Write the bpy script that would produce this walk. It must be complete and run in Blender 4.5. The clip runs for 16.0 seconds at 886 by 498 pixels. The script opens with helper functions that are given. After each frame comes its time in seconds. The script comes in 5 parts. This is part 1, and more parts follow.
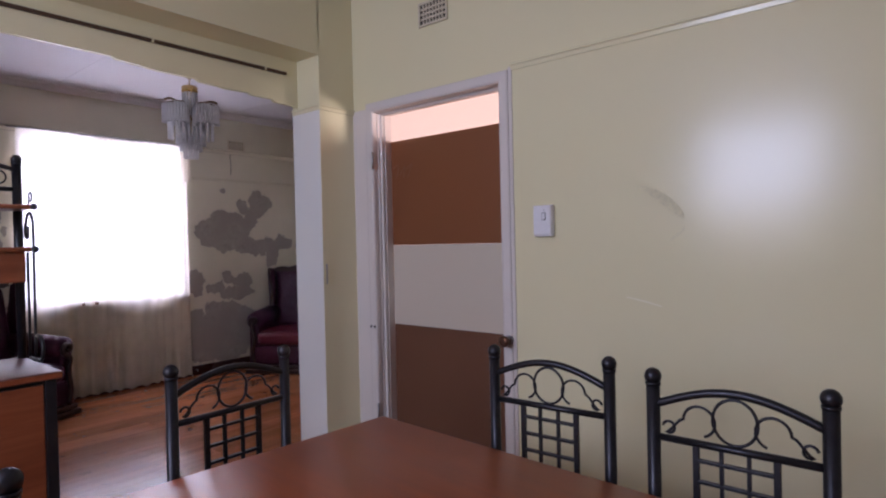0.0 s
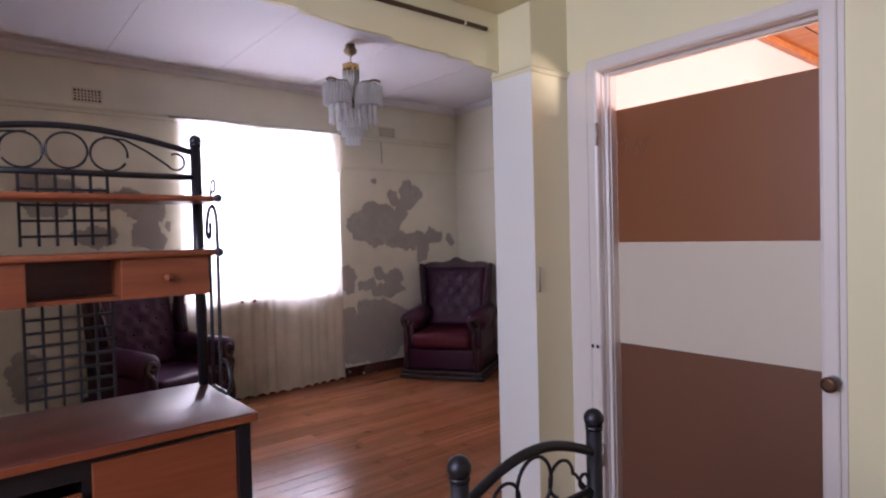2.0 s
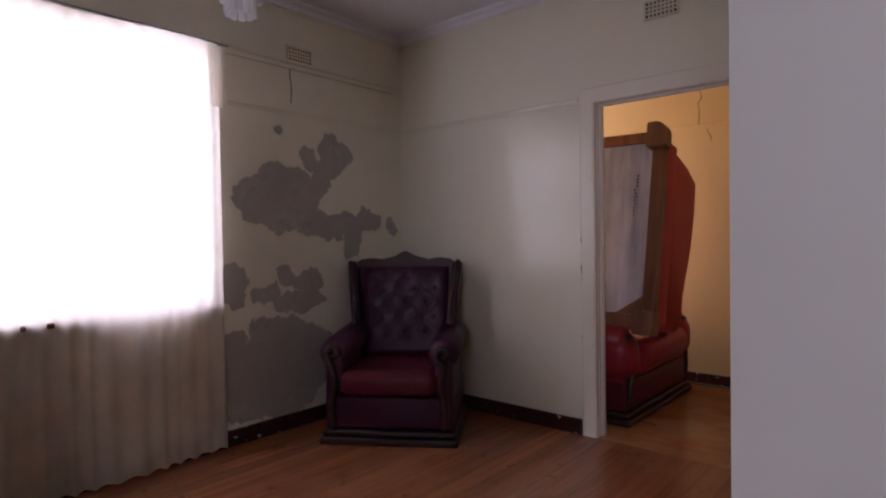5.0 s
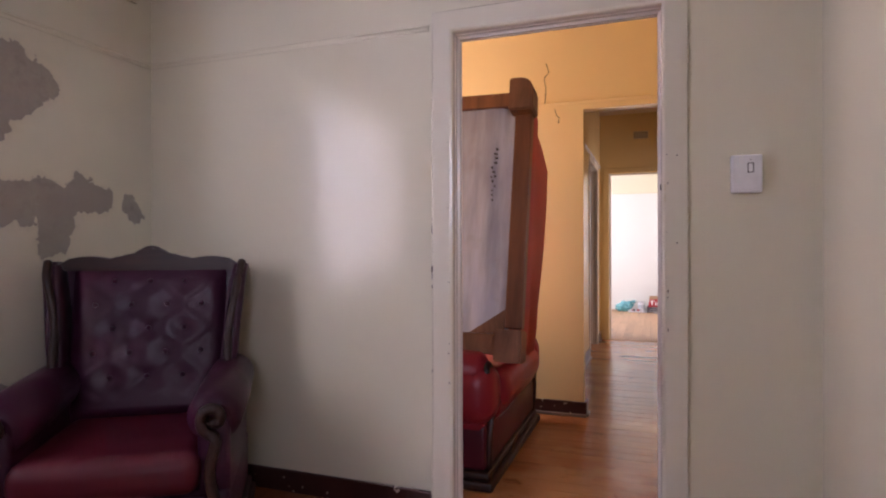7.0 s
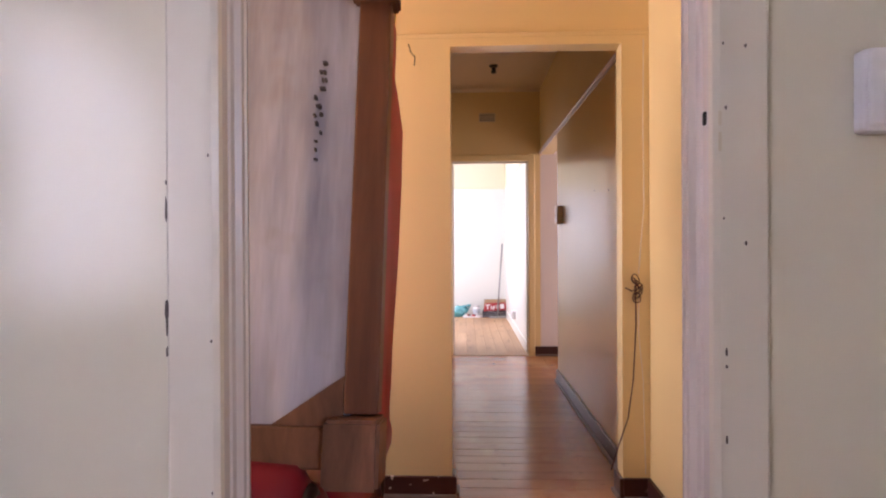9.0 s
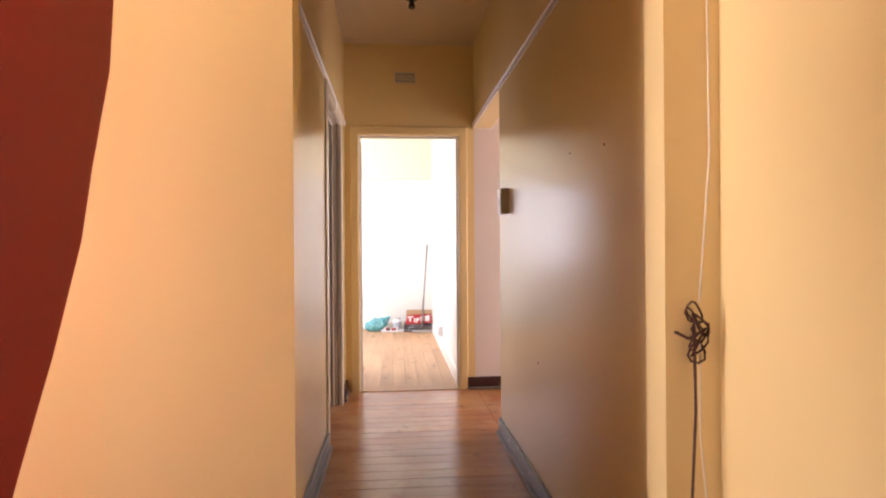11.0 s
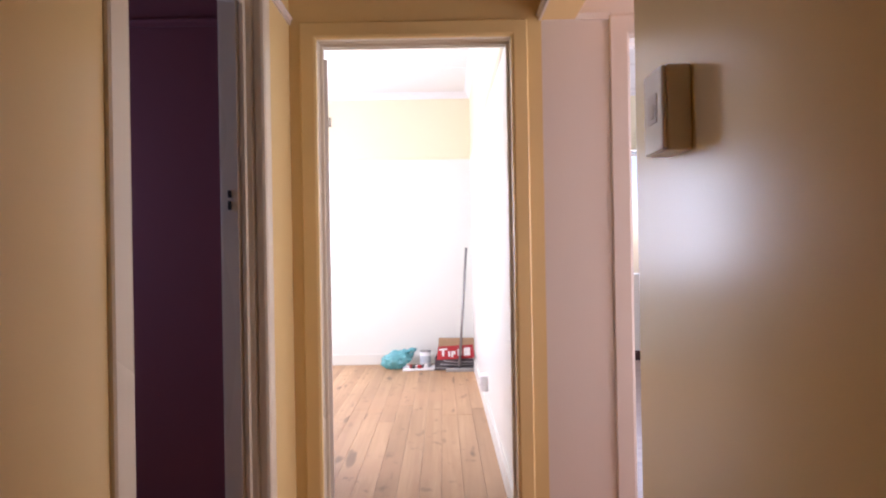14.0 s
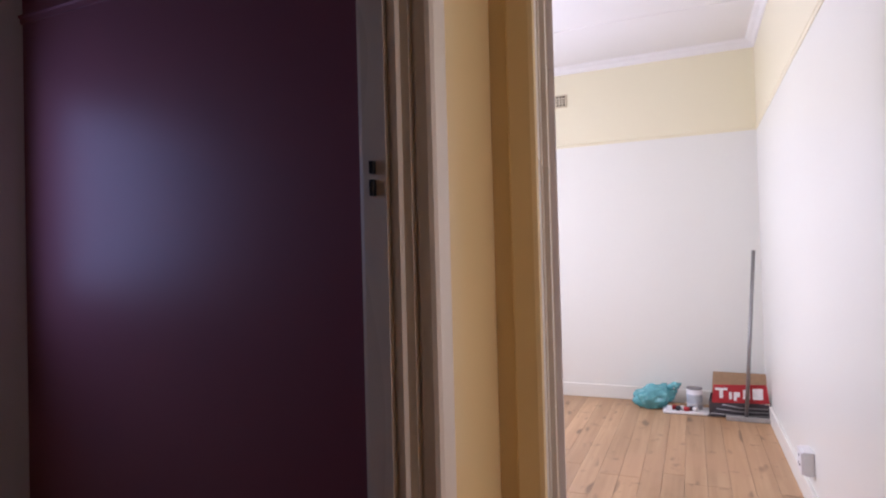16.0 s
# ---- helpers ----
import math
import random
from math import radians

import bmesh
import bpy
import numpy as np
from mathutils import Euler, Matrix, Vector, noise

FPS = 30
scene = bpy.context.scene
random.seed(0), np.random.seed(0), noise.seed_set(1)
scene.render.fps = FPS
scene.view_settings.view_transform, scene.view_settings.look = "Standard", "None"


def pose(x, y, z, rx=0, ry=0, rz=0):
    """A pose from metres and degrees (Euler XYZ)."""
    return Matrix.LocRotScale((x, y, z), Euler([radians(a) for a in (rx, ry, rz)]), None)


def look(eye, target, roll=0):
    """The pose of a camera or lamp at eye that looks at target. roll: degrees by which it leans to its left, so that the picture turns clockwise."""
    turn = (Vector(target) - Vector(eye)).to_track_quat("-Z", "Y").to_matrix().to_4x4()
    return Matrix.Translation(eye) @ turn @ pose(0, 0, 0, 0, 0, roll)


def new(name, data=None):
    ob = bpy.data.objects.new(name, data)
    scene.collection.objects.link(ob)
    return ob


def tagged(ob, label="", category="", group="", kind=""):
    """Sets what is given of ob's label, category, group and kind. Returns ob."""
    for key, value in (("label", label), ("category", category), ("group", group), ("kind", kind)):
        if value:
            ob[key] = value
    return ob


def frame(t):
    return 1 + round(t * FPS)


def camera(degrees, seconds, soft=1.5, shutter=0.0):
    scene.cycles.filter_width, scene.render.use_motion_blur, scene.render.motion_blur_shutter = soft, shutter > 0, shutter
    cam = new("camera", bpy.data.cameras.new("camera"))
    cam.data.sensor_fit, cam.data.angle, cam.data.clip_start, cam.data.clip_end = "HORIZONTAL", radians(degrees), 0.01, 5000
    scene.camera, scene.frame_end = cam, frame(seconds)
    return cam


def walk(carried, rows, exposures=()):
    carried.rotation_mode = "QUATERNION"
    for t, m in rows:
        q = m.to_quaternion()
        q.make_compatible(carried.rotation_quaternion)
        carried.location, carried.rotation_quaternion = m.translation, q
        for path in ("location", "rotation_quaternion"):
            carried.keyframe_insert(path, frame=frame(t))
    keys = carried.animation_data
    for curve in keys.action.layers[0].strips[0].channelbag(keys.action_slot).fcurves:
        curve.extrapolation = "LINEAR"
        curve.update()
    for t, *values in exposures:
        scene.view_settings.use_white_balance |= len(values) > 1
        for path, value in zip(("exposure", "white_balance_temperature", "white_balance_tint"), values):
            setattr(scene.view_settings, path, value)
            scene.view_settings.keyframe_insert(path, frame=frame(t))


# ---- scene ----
cam = camera(74.95, 16.0, soft=2.1)
PATH = [
    (0, (-0.155, -0.012, 1.355), (-1.430, 1.529, 1.330), -1.3),
    (0.5, (-0.303, -0.037, 1.368), (-1.673, 1.419, 1.344), -1.4),
    (1, (-0.473, -0.016, 1.379), (-1.919, 1.365, 1.339), -1.4),
    (1.5, (-0.739, 0.049, 1.392), (-2.247, 1.361, 1.350), -1.6),
    (2, (-1.038, 0.115, 1.399), (-2.583, 1.385, 1.350), -1.5),
    (2.5, (-1.356, 0.198, 1.393), (-2.908, 1.458, 1.338), -1.5),
    (3, (-1.689, 0.354, 1.359), (-3.231, 1.626, 1.304), -1.4),
    (5.5, (-3.038, 1.447, 1.233), (-4.234, 3.036, 1.201), -0.7),
    (6, (-3.247, 1.674, 1.214), (-4.318, 3.363, 1.189), -0.6),
    (6.5, (-3.488, 1.880, 1.201), (-4.376, 3.672, 1.174), -0.7),
    (7, (-3.633, 2.181, 1.145), (-4.317, 4.060, 1.142), -0.1),
    (7.5, (-3.779, 2.488, 1.152), (-4.288, 4.422, 1.145), -0.0),
    (8, (-3.898, 2.793, 1.149), (-4.239, 4.764, 1.137), 0.3),
    (8.5, (-3.973, 3.154, 1.151), (-4.148, 5.147, 1.143), 0.0),
    (9, (-4.011, 3.518, 1.159), (-4.089, 5.516, 1.152), -0.3),
    (9.5, (-4.008, 3.854, 1.149), (-3.980, 5.854, 1.147), -0.3),
    (12, (-3.733, 5.813, 1.147), (-3.553, 7.805, 1.145), -0.4),
    (12.5, (-3.686, 6.205, 1.142), (-3.510, 8.198, 1.141), -0.5),
    (13, (-3.685, 6.563, 1.134), (-3.533, 8.557, 1.137), -0.8),
    (13.5, (-3.674, 6.939, 1.157), (-3.569, 8.937, 1.159), -0.9),
    (14, (-3.642, 7.283, 1.182), (-3.641, 9.283, 1.187), -1.0),
    (14.5, (-3.660, 7.570, 1.176), (-3.803, 9.565, 1.187), -1.2),
    (15, (-3.729, 7.840, 1.176), (-4.042, 9.815, 1.197), -1.4),
    (15.5, (-3.755, 8.083, 1.192), (-4.276, 10.014, 1.216), -1.4),
    (16, (-3.816, 8.316, 1.213), (-4.608, 10.152, 1.243), -1.5),
]
walk(cam, [(t, look(eye, target, roll)) for t, eye, target, roll in PATH],
     exposures=[(0.0, -0.40, 5650, 34), (1.0, -0.16, 5700, 33), (2.5, 0.14, 5800, 33), (3.5, 0.0, 5950, 33), (5.5, -0.95, 6050, 37), (6.0, -0.58, 6050, 37), (6.5, -0.12, 5950, 36), (7.0, 0.14, 6050, 35), (8.0, 0.32, 5850, 35), (9.0, 0.38, 5850, 33), (9.5, 0.48, 6000, 32), (10.5, 0.55, 6100, 30),
                (12.0, 0.98, 6500, 27), (13.5, 0.60, 5850, 29), (14.5, 0.10, 5750, 31), (15.5, -0.33, 5700, 32), (16.0, -0.40, 5700, 31)])

# ---- plan, in metres ----
CEIL, RAIL, LIV_RAIL = 2.83, 2.16, 2.105
WEST = -6.10
DIV_E, DIV_W = -2.80, -3.052     # pier between dining and living room
LIV_E = -3.085                   # living room's east wall
DN = 2.365                       # dining room's north wall
LN, HS = 4.50, 4.62              # living room's north wall and its hall side
VEST_E = -3.172                  # entrance hall's east wall
COR_W, COR_E = -4.265, -3.218      # corridor
PIL, PIL2 = 6.19, 6.285          # archway
END, END2 = 9.68, 9.81           # corridor's end wall
BED_E = -3.337                   # end bedroom's east wall
FAR = 13.34                      # bedrooms' north wall

# ---- world and large lights ----
world = bpy.data.worlds.new("world")
scene.world = world
world.use_nodes = True
wn = world.node_tree
sky = wn.nodes.new("ShaderNodeTexSky")
sky.sky_type, sky.sun_disc = "NISHITA", False
sky.sun_elevation, sky.sun_rotation = radians(52), radians(20)
wn.links.new(sky.outputs[0], wn.nodes["Background"].inputs[0])
wn.nodes["Background"].inputs[1].default_value = 0.12


def opening_light(name, place, towards, wide, high, watts, colour=(1, 1, 1)):
    lamp = bpy.data.lights.new(name, "AREA")
    lamp.shape, lamp.size, lamp.size_y, lamp.energy, lamp.color = "RECTANGLE", wide, high, watts, colour
    ob = new(name, lamp)
    ob.matrix_world = look(place, towards)
    return ob


opening_light("sky_light_living", (WEST - 0.20, 2.20, 1.62), (0, 2.21, 1.6), 1.40, 1.46, 104, (0.84, 0.91, 1))
opening_light("sky_light_dining", (-1.50, -2.38, 2.14), (-1.50, 2, 1.9), 1.15, 0.95, 78, (0.80, 0.91, 1))
opening_light("garden_light_dining", (-1.50, -2.38, 1.42), (-1.50, 2, 1.5), 1.15, 0.42, 10, (1, 0.96, 0.72))
opening_light("sky_light_bedroom", (-5.60, FAR + 0.1, 1.45), (-5.0, 5, 1.2), 0.86, 1.15, 21, (0.88, 0.95, 1))
# unseen second lamp, added to brighten the bedroom's far wall
opening_light("fill_light_bedroom", (WEST - 0.1, 11.6, 1.5), (0, 11.6, 1.3), 1.4, 1.25, 64, (1, 0.99, 0.95))
# unseen lamp in an assumed west opening, sited to light the hall
opening_light("fill_light_hall", (WEST - 0.1, 5.74, 1.4), (0, 5.2, 1.3), 0.72, 1.7, 52, (1, 0.93, 0.84))
opening_light("sky_light_purple", (WEST - 0.1, 9.2, 1.5), (0, 9.2, 1.5), 0.55, 0.75, 6, (0.42, 0.60, 1))
opening_light("sky_light_east_room", (-1.4, FAR + 0.1, 1.55), (-1.4, 5, 1.4), 0.9, 1.2, 14, (0.95, 0.97, 1))
# unseen lamp added to fill the east room and passage with light
opening_light("fill_light_east_room", (2.5, 11.6, 1.55), (-2, 11.0, 1.3), 1.4, 1.3, 90, (1, 0.96, 0.92))
# unseen lamp added at the passage end to brighten the corridor
opening_light("fill_light_passage", (-1.02, 9.12, 1.15), (-4, 9.12, 1.2), 0.9, 2.0, 26, (1, 0.93, 0.82))
# unseen warm lamp added to brighten the kitchen above the boarded door
opening_light("fill_light_kitchen", (2.45, 4.3, 1.6), (-2, 4.3, 1.6), 1.4, 1.2, 330, (1, 0.88, 0.70))


# ---- materials ----
class Mat:
    """A node material with short ways to add its nodes."""

    def __init__(self, name, rough=0.5, metal=0.0):
        self.m = bpy.data.materials.new(name)
        self.m.use_nodes = True
        self.t = self.m.node_tree
        self.b = self.t.nodes["Principled BSDF"]
        self.b.inputs["Roughness"].default_value, self.b.inputs["Metallic"].default_value = rough, metal
        self.co = self.node("ShaderNodeTexCoord").outputs["Object"]

    def node(self, kind):
        return self.t.nodes.new(kind)

    def link(self, a, b):
        self.t.links.new(a, b)

    def scaled(self, sx, sy, sz, vec=None):
        n = self.node("ShaderNodeMapping")
        n.inputs["Scale"].default_value = (sx, sy, sz)
        self.link(vec or self.co, n.inputs["Vector"])
        return n.outputs[0]

    def noise(self, scale, detail=4, rough=0.6, vec=None, distort=0.0):
        n = self.node("ShaderNodeTexNoise")
        n.inputs["Scale"].default_value, n.inputs["Detail"].default_value = scale, detail
        n.inputs["Roughness"].default_value, n.inputs["Distortion"].default_value = rough, distort
        self.link(vec or self.co, n.inputs["Vector"])
        return n.outputs["Fac"]

    def ramp(self, fac, lo, hi, a=0.0, b=1.0):
        n = self.node("ShaderNodeMapRange")
        for key, v in (("From Min", lo), ("From Max", hi), ("To Min", a), ("To Max", b)):
            n.inputs[key].default_value = v
        self.link(fac, n.inputs["Value"])
        return n.outputs[0]

    def mix(self, fac, a, b):
        n = self.node("ShaderNodeMix")
        n.data_type = "RGBA"
        for k, v in ((0, fac), (6, a), (7, b)):
            if isinstance(v, (tuple, list)):
                n.inputs[k].default_value = (*v, 1)
            elif isinstance(v, (int, float)):
                n.inputs[k].default_value = v
            else:
                self.link(v, n.inputs[k])
        return n.outputs[2]

    def math(self, op, a, b=None):
        n = self.node("ShaderNodeMath")
        n.operation = op
        for k, v in ((0, a), (1, b)):
            if v is None:
                continue
            if isinstance(v, (int, float)):
                n.inputs[k].default_value = v
            else:
                self.link(v, n.inputs[k])
        return n.outputs[0]

    def colour(self, c):
        if isinstance(c, (tuple, list)):
            self.b.inputs["Base Color"].default_value = (*c, 1)
        else:
            self.link(c, self.b.inputs["Base Color"])
        return self

    def rough(self, r):
        self.link(r, self.b.inputs["Roughness"])
        return self

    def bump(self, h, strength=0.2, dist=0.01):
        n = self.node("ShaderNodeBump")
        n.inputs["Strength"].default_value, n.inputs["Distance"].default_value = strength, dist
        self.link(h, n.inputs["Height"])
        self.link(n.outputs[0], self.b.inputs["Normal"])
        return self


def tone(c, k):
    return tuple(v * k for v in c)


def paint(name, c, rough=0.3, dirt=0.12, gloss_var=0.1, wave=0.10, chips=0.0, chip_colour=(0.06, 0.04, 0.03)):
    """Brushed gloss or silk paint on plaster or wood: slow tone changes, smudges, hand-made waviness."""
    m = Mat(name, rough)
    col = m.mix(m.ramp(m.noise(0.55, 1), 0.2, 0.8), tone(c, 1 - dirt), tone(c, 1.0))
    if chips:
        col = m.mix(m.ramp(m.noise(26, 2, 0.5), 0.72 - chips * 0.1, 0.735 - chips * 0.1), col, chip_colour)
    m.colour(col).rough(m.ramp(m.noise(0.8, 1), 0.2, 0.8, rough - gloss_var / 3, rough + gloss_var / 3))
    return m.m if wave == 0 else m.bump(m.math("ADD", m.noise(1.6, 0), m.math("MULTIPLY", m.noise(9, 3), 0.06)), wave, 0.03).m


def plain(name, c, rough=0.5, metal=0.0, var=0.15, scale=30):
    m = Mat(name, rough, metal)
    f = m.noise(scale, 4)
    m.colour(m.mix(m.ramp(f, 0.3, 0.7), tone(c, 1 - var), tone(c, 1 + var * 0.5)))
    m.rough(m.ramp(f, 0.3, 0.7, rough * 0.85, min(1, rough * 1.2)))
    return m.bump(f, 0.05, 0.003).m


def wood(name, dark, light, rough=0.35, along=(1.2, 22, 22), vary=0.25, worn=None, wear=0.5, knots=0.0):
    """Timber with grain along its first axis; alike boards differ by their random number."""
    m = Mat(name, rough)
    info = m.node("ShaderNodeObjectInfo")
    rnd = info.outputs["Random"]
    shift = m.node("ShaderNodeVectorMath")
    shift.operation = "ADD"
    comb = m.node("ShaderNodeCombineXYZ")
    for k in range(3):
        m.link(m.math("MULTIPLY", rnd, 37.0 + 11 * k), comb.inputs[k])
    m.link(m.co, shift.inputs[0])
    m.link(comb.outputs[0], shift.inputs[1])
    co = shift.outputs[0]
    grain = m.noise(1.0, 6, 0.65, m.scaled(*along, co), 0.6)
    broad = m.noise(1.0, 3, 0.5, m.scaled(along[0], along[1] * 0.25, along[2] * 0.25, co))
    col = m.mix(m.ramp(grain, 0.35, 0.65), dark, light)
    col = m.mix(m.ramp(broad, 0.35, 0.7, 0, 0.5), col, tone(dark, 0.75))
    hsv = m.node("ShaderNodeHueSaturation")
    m.link(m.ramp(rnd, 0, 1, 1 - vary, 1 + vary), hsv.inputs["Value"])
    m.link(col, hsv.inputs["Color"])
    col = hsv.outputs[0]
    if knots:
        col = m.mix(m.ramp(m.noise(1.0, 1, 0.4, m.scaled(3.6, 13, 13, co)), 0.67, 0.74, 0, knots), col, tone(dark, 0.3))
    if worn:
        geo = m.node("ShaderNodeNewGeometry").outputs["Position"]
        col = m.mix(m.ramp(m.noise(1.3, 4, 0.6, geo), 0.5, 0.62, 0, wear), col, worn)
        col = m.mix(m.ramp(m.noise(9, 3, 0.6, geo), 0.62, 0.70, 0, 0.55), col, tone(dark, 0.45))
    m.colour(col).rough(m.ramp(grain, 0.3, 0.7, rough * 0.95, rough * 1.1))
    return m.bump(grain, 0.07, 0.003).m


DINING_C, LIVING_C, HALL_C, BED_C = (0.80, 0.74, 0.47), (0.74, 0.69, 0.54), (0.84, 0.64, 0.30), (0.83, 0.83, 0.77)
M_DINING = paint("dining_paint", DINING_C, 0.19, 0.06, wave=0.16)
M_LIVING = paint("living_paint", LIVING_C, 0.14, 0.06)
M_HALL = paint("hall_paint", HALL_C, 0.25, 0.07, wave=0.24)
M_BED = paint("bedroom_paint", BED_C, 0.35, 0.04)
M_BED_UP = paint("bedroom_paint_above_rail", (0.84, 0.79, 0.58), 0.4, 0.04)
M_PINK = paint("passage_paint", (0.80, 0.72, 0.66), 0.3, 0.06)
M_PURPLE = paint("purple_paint", (0.30, 0.105, 0.115), 0.40, 0.1, 0.1, wave=0)
for mt, level in ((M_DINING, 0.36), (M_PURPLE, 0.26)):
    mt.node_tree.nodes["Principled BSDF"].inputs["Specular IOR Level"].default_value = level
M_CEIL = paint("ceiling_paint", (0.74, 0.71, 0.73), 0.6, 0.06)
M_HALL_CEIL = paint("hall_ceiling_paint", (0.70, 0.57, 0.38), 0.5, 0.08)
M_BED_CEIL = paint("bedroom_ceiling_paint", (0.84, 0.83, 0.83), 0.6, 0.04)
M_WHITE = paint("white_gloss", (0.75, 0.69, 0.635), 0.25, 0.08)
M_FACE = paint("off_white_frame_paint", (0.745, 0.69, 0.57), 0.22, 0.07)
M_BEIGE = paint("beige_gloss", (0.74, 0.66, 0.52), 0.28, 0.08)
M_SKIRT = paint("white_skirting_paint", (0.83, 0.82, 0.75), 0.35, 0.06)
M_DARKBASE = paint("oxblood_skirting_paint", (0.055, 0.017, 0.014), 0.28, 0.3, chips=0.25, chip_colour=(0.55, 0.48, 0.38))
M_QUAD = paint("grey_beading_paint", (0.20, 0.15, 0.12), 0.4, 0.3)
M_FLOOR = wood("stained_floorboard", (0.27, 0.090, 0.036), (0.38, 0.145, 0.060), 0.2, (0.9, 26, 26), 0.16, (0.34, 0.15, 0.07), 0.5)
M_HFLOOR = wood("worn_hall_floorboard", (0.34, 0.125, 0.040), (0.44, 0.18, 0.062), 0.2, (0.9, 26, 26), 0.12, (0.56, 0.30, 0.13), 0.65)
M_PINE = wood("bare_pine_floorboard", (0.42, 0.245, 0.12), (0.56, 0.36, 0.20), 0.45, (0.8, 18, 18), 0.10, (0.48, 0.28, 0.15), 0.6, knots=0.7)
# grey in these boards stands in for glare on the east room floor
M_GREY_BOARD = wood("glare_grey_floorboard", (0.26, 0.19, 0.16), (0.40, 0.31, 0.27), 0.3, (0.9, 24, 24), 0.15)
M_GAP = plain("floor_joint", (0.05, 0.022, 0.012), 0.9)
M_KCEIL = wood("kitchen_ceiling_board", (0.42, 0.13, 0.03), (0.62, 0.24, 0.06), 0.4, (1, 14, 14), 0.1)


def peeling(name, c, spots):
    """Old paint that has come away from the plaster in ragged patches; spots: along, up and the two half widths."""
    m = Mat(name, 0.35)
    warp = m.node("ShaderNodeTexNoise")
    warp.inputs["Scale"].default_value, warp.inputs["Detail"].default_value = 6.0, 9
    warp.inputs["Roughness"].default_value = 0.60
    m.link(m.co, warp.inputs["Vector"])
    shift = m.node("ShaderNodeVectorMath")
    shift.operation = "MULTIPLY_ADD"
    m.link(warp.outputs["Color"], shift.inputs[0])
    shift.inputs[1].default_value = (0.25, 0.25, 0.25)
    m.link(m.co, shift.inputs[2])
    near = None
    for a, z, ra, rz in spots:
        n = m.node("ShaderNodeMapping")
        n.inputs["Location"].default_value = (0, -(a + 0.125) / ra, -(z + 0.125) / rz)
        n.inputs["Scale"].default_value = (0, 1 / ra, 1 / rz)
        m.link(shift.outputs[0], n.inputs["Vector"])
        d = m.node("ShaderNodeVectorMath")
        d.operation = "LENGTH"
        m.link(n.outputs[0], d.inputs[0])
        near = d.outputs["Value"] if near is None else m.math("MINIMUM", near, d.outputs["Value"])
    bare = m.ramp(near, 1.07, 1.10, 1, 0)
    edge = m.ramp(near, 1.08, 1.35, 1, 0)
    slow, fine = m.noise(1.0, 3), m.noise(14, 5, 0.7)
    col = m.mix(m.ramp(slow, 0.35, 0.65), tone(c, 0.88), c)
    col = m.mix(m.math("MULTIPLY", edge, 0.25), col, tone(c, 0.7))
    plaster = m.mix(m.ramp(fine, 0.3, 0.7), (0.31, 0.28, 0.24), (0.46, 0.42, 0.36))
    plaster = m.mix(m.ramp(m.noise(3.5, 3), 0.4, 0.6), plaster, (0.36, 0.32, 0.275))
    m.colour(m.mix(bare, col, plaster)).rough(m.ramp(bare, 0, 1, 0.32, 0.85))
    h = m.math("SUBTRACT", m.math("MULTIPLY", fine, 0.25), bare)
    return m.bump(h, 0.5, 0.004).m


SPOTS_NORTH = [(3.38, 1.52, 0.30, 0.20), (3.77, 1.35, 0.26, 0.09), (3.83, 1.85, 0.14, 0.14), (3.72, 1.68, 0.10, 0.12), (3.60, 1.80, 0.05, 0.08), (3.99, 1.24, 0.09, 0.12), (4.13, 1.39, 0.12, 0.08), (3.39, 1.95, 0.04, 0.04), (4.39, 1.34, 0.04, 0.05),
               (3.03, 0.98, 0.11, 0.12), (3.27, 0.90, 0.09, 0.07), (3.42, 1.00, 0.08, 0.06), (3.61, 0.97, 0.11, 0.07), (3.52, 0.84, 0.19, 0.06), (3.23, 0.42, 0.30, 0.21), (3.35, 0.63, 0.22, 0.13), (3.02, 0.64, 0.06, 0.06), (3.60, 0.45, 0.22, 0.20), (3.30, 0.22, 0.34, 0.12)]
SPOTS_SOUTH = [(1.23, 1.67, 0.14, 0.10), (1.08, 1.75, 0.11, 0.08), (0.92, 1.73, 0.12, 0.07), (1.21, 1.48, 0.09, 0.14), (1.29, 1.38, 0.08, 0.07), (0.58, 1.76, 0.20, 0.14), (0.85, 1.46, 0.14, 0.06), (1.40, 1.53, 0.03, 0.06), (1.43, 0.88, 0.06, 0.04), (0.40, 0.46, 0.10, 0.18)]
M_PEEL = peeling("peeling_living_paint", LIVING_C, SPOTS_NORTH + SPOTS_SOUTH)


def leather(name, c, rough=0.36, gloss=0.32):
    m = Mat(name, rough)
    f = m.noise(70, 4)
    slow = m.noise(1.5, 2)
    m.b.inputs["Specular IOR Level"].default_value = gloss
    m.colour(m.mix(m.ramp(slow, 0.35, 0.65), tone(c, 0.8), c)).rough(m.ramp(slow, 0.3, 0.7, rough - 0.03, rough + 0.04))
    return m.bump(f, 0.12, 0.002).m


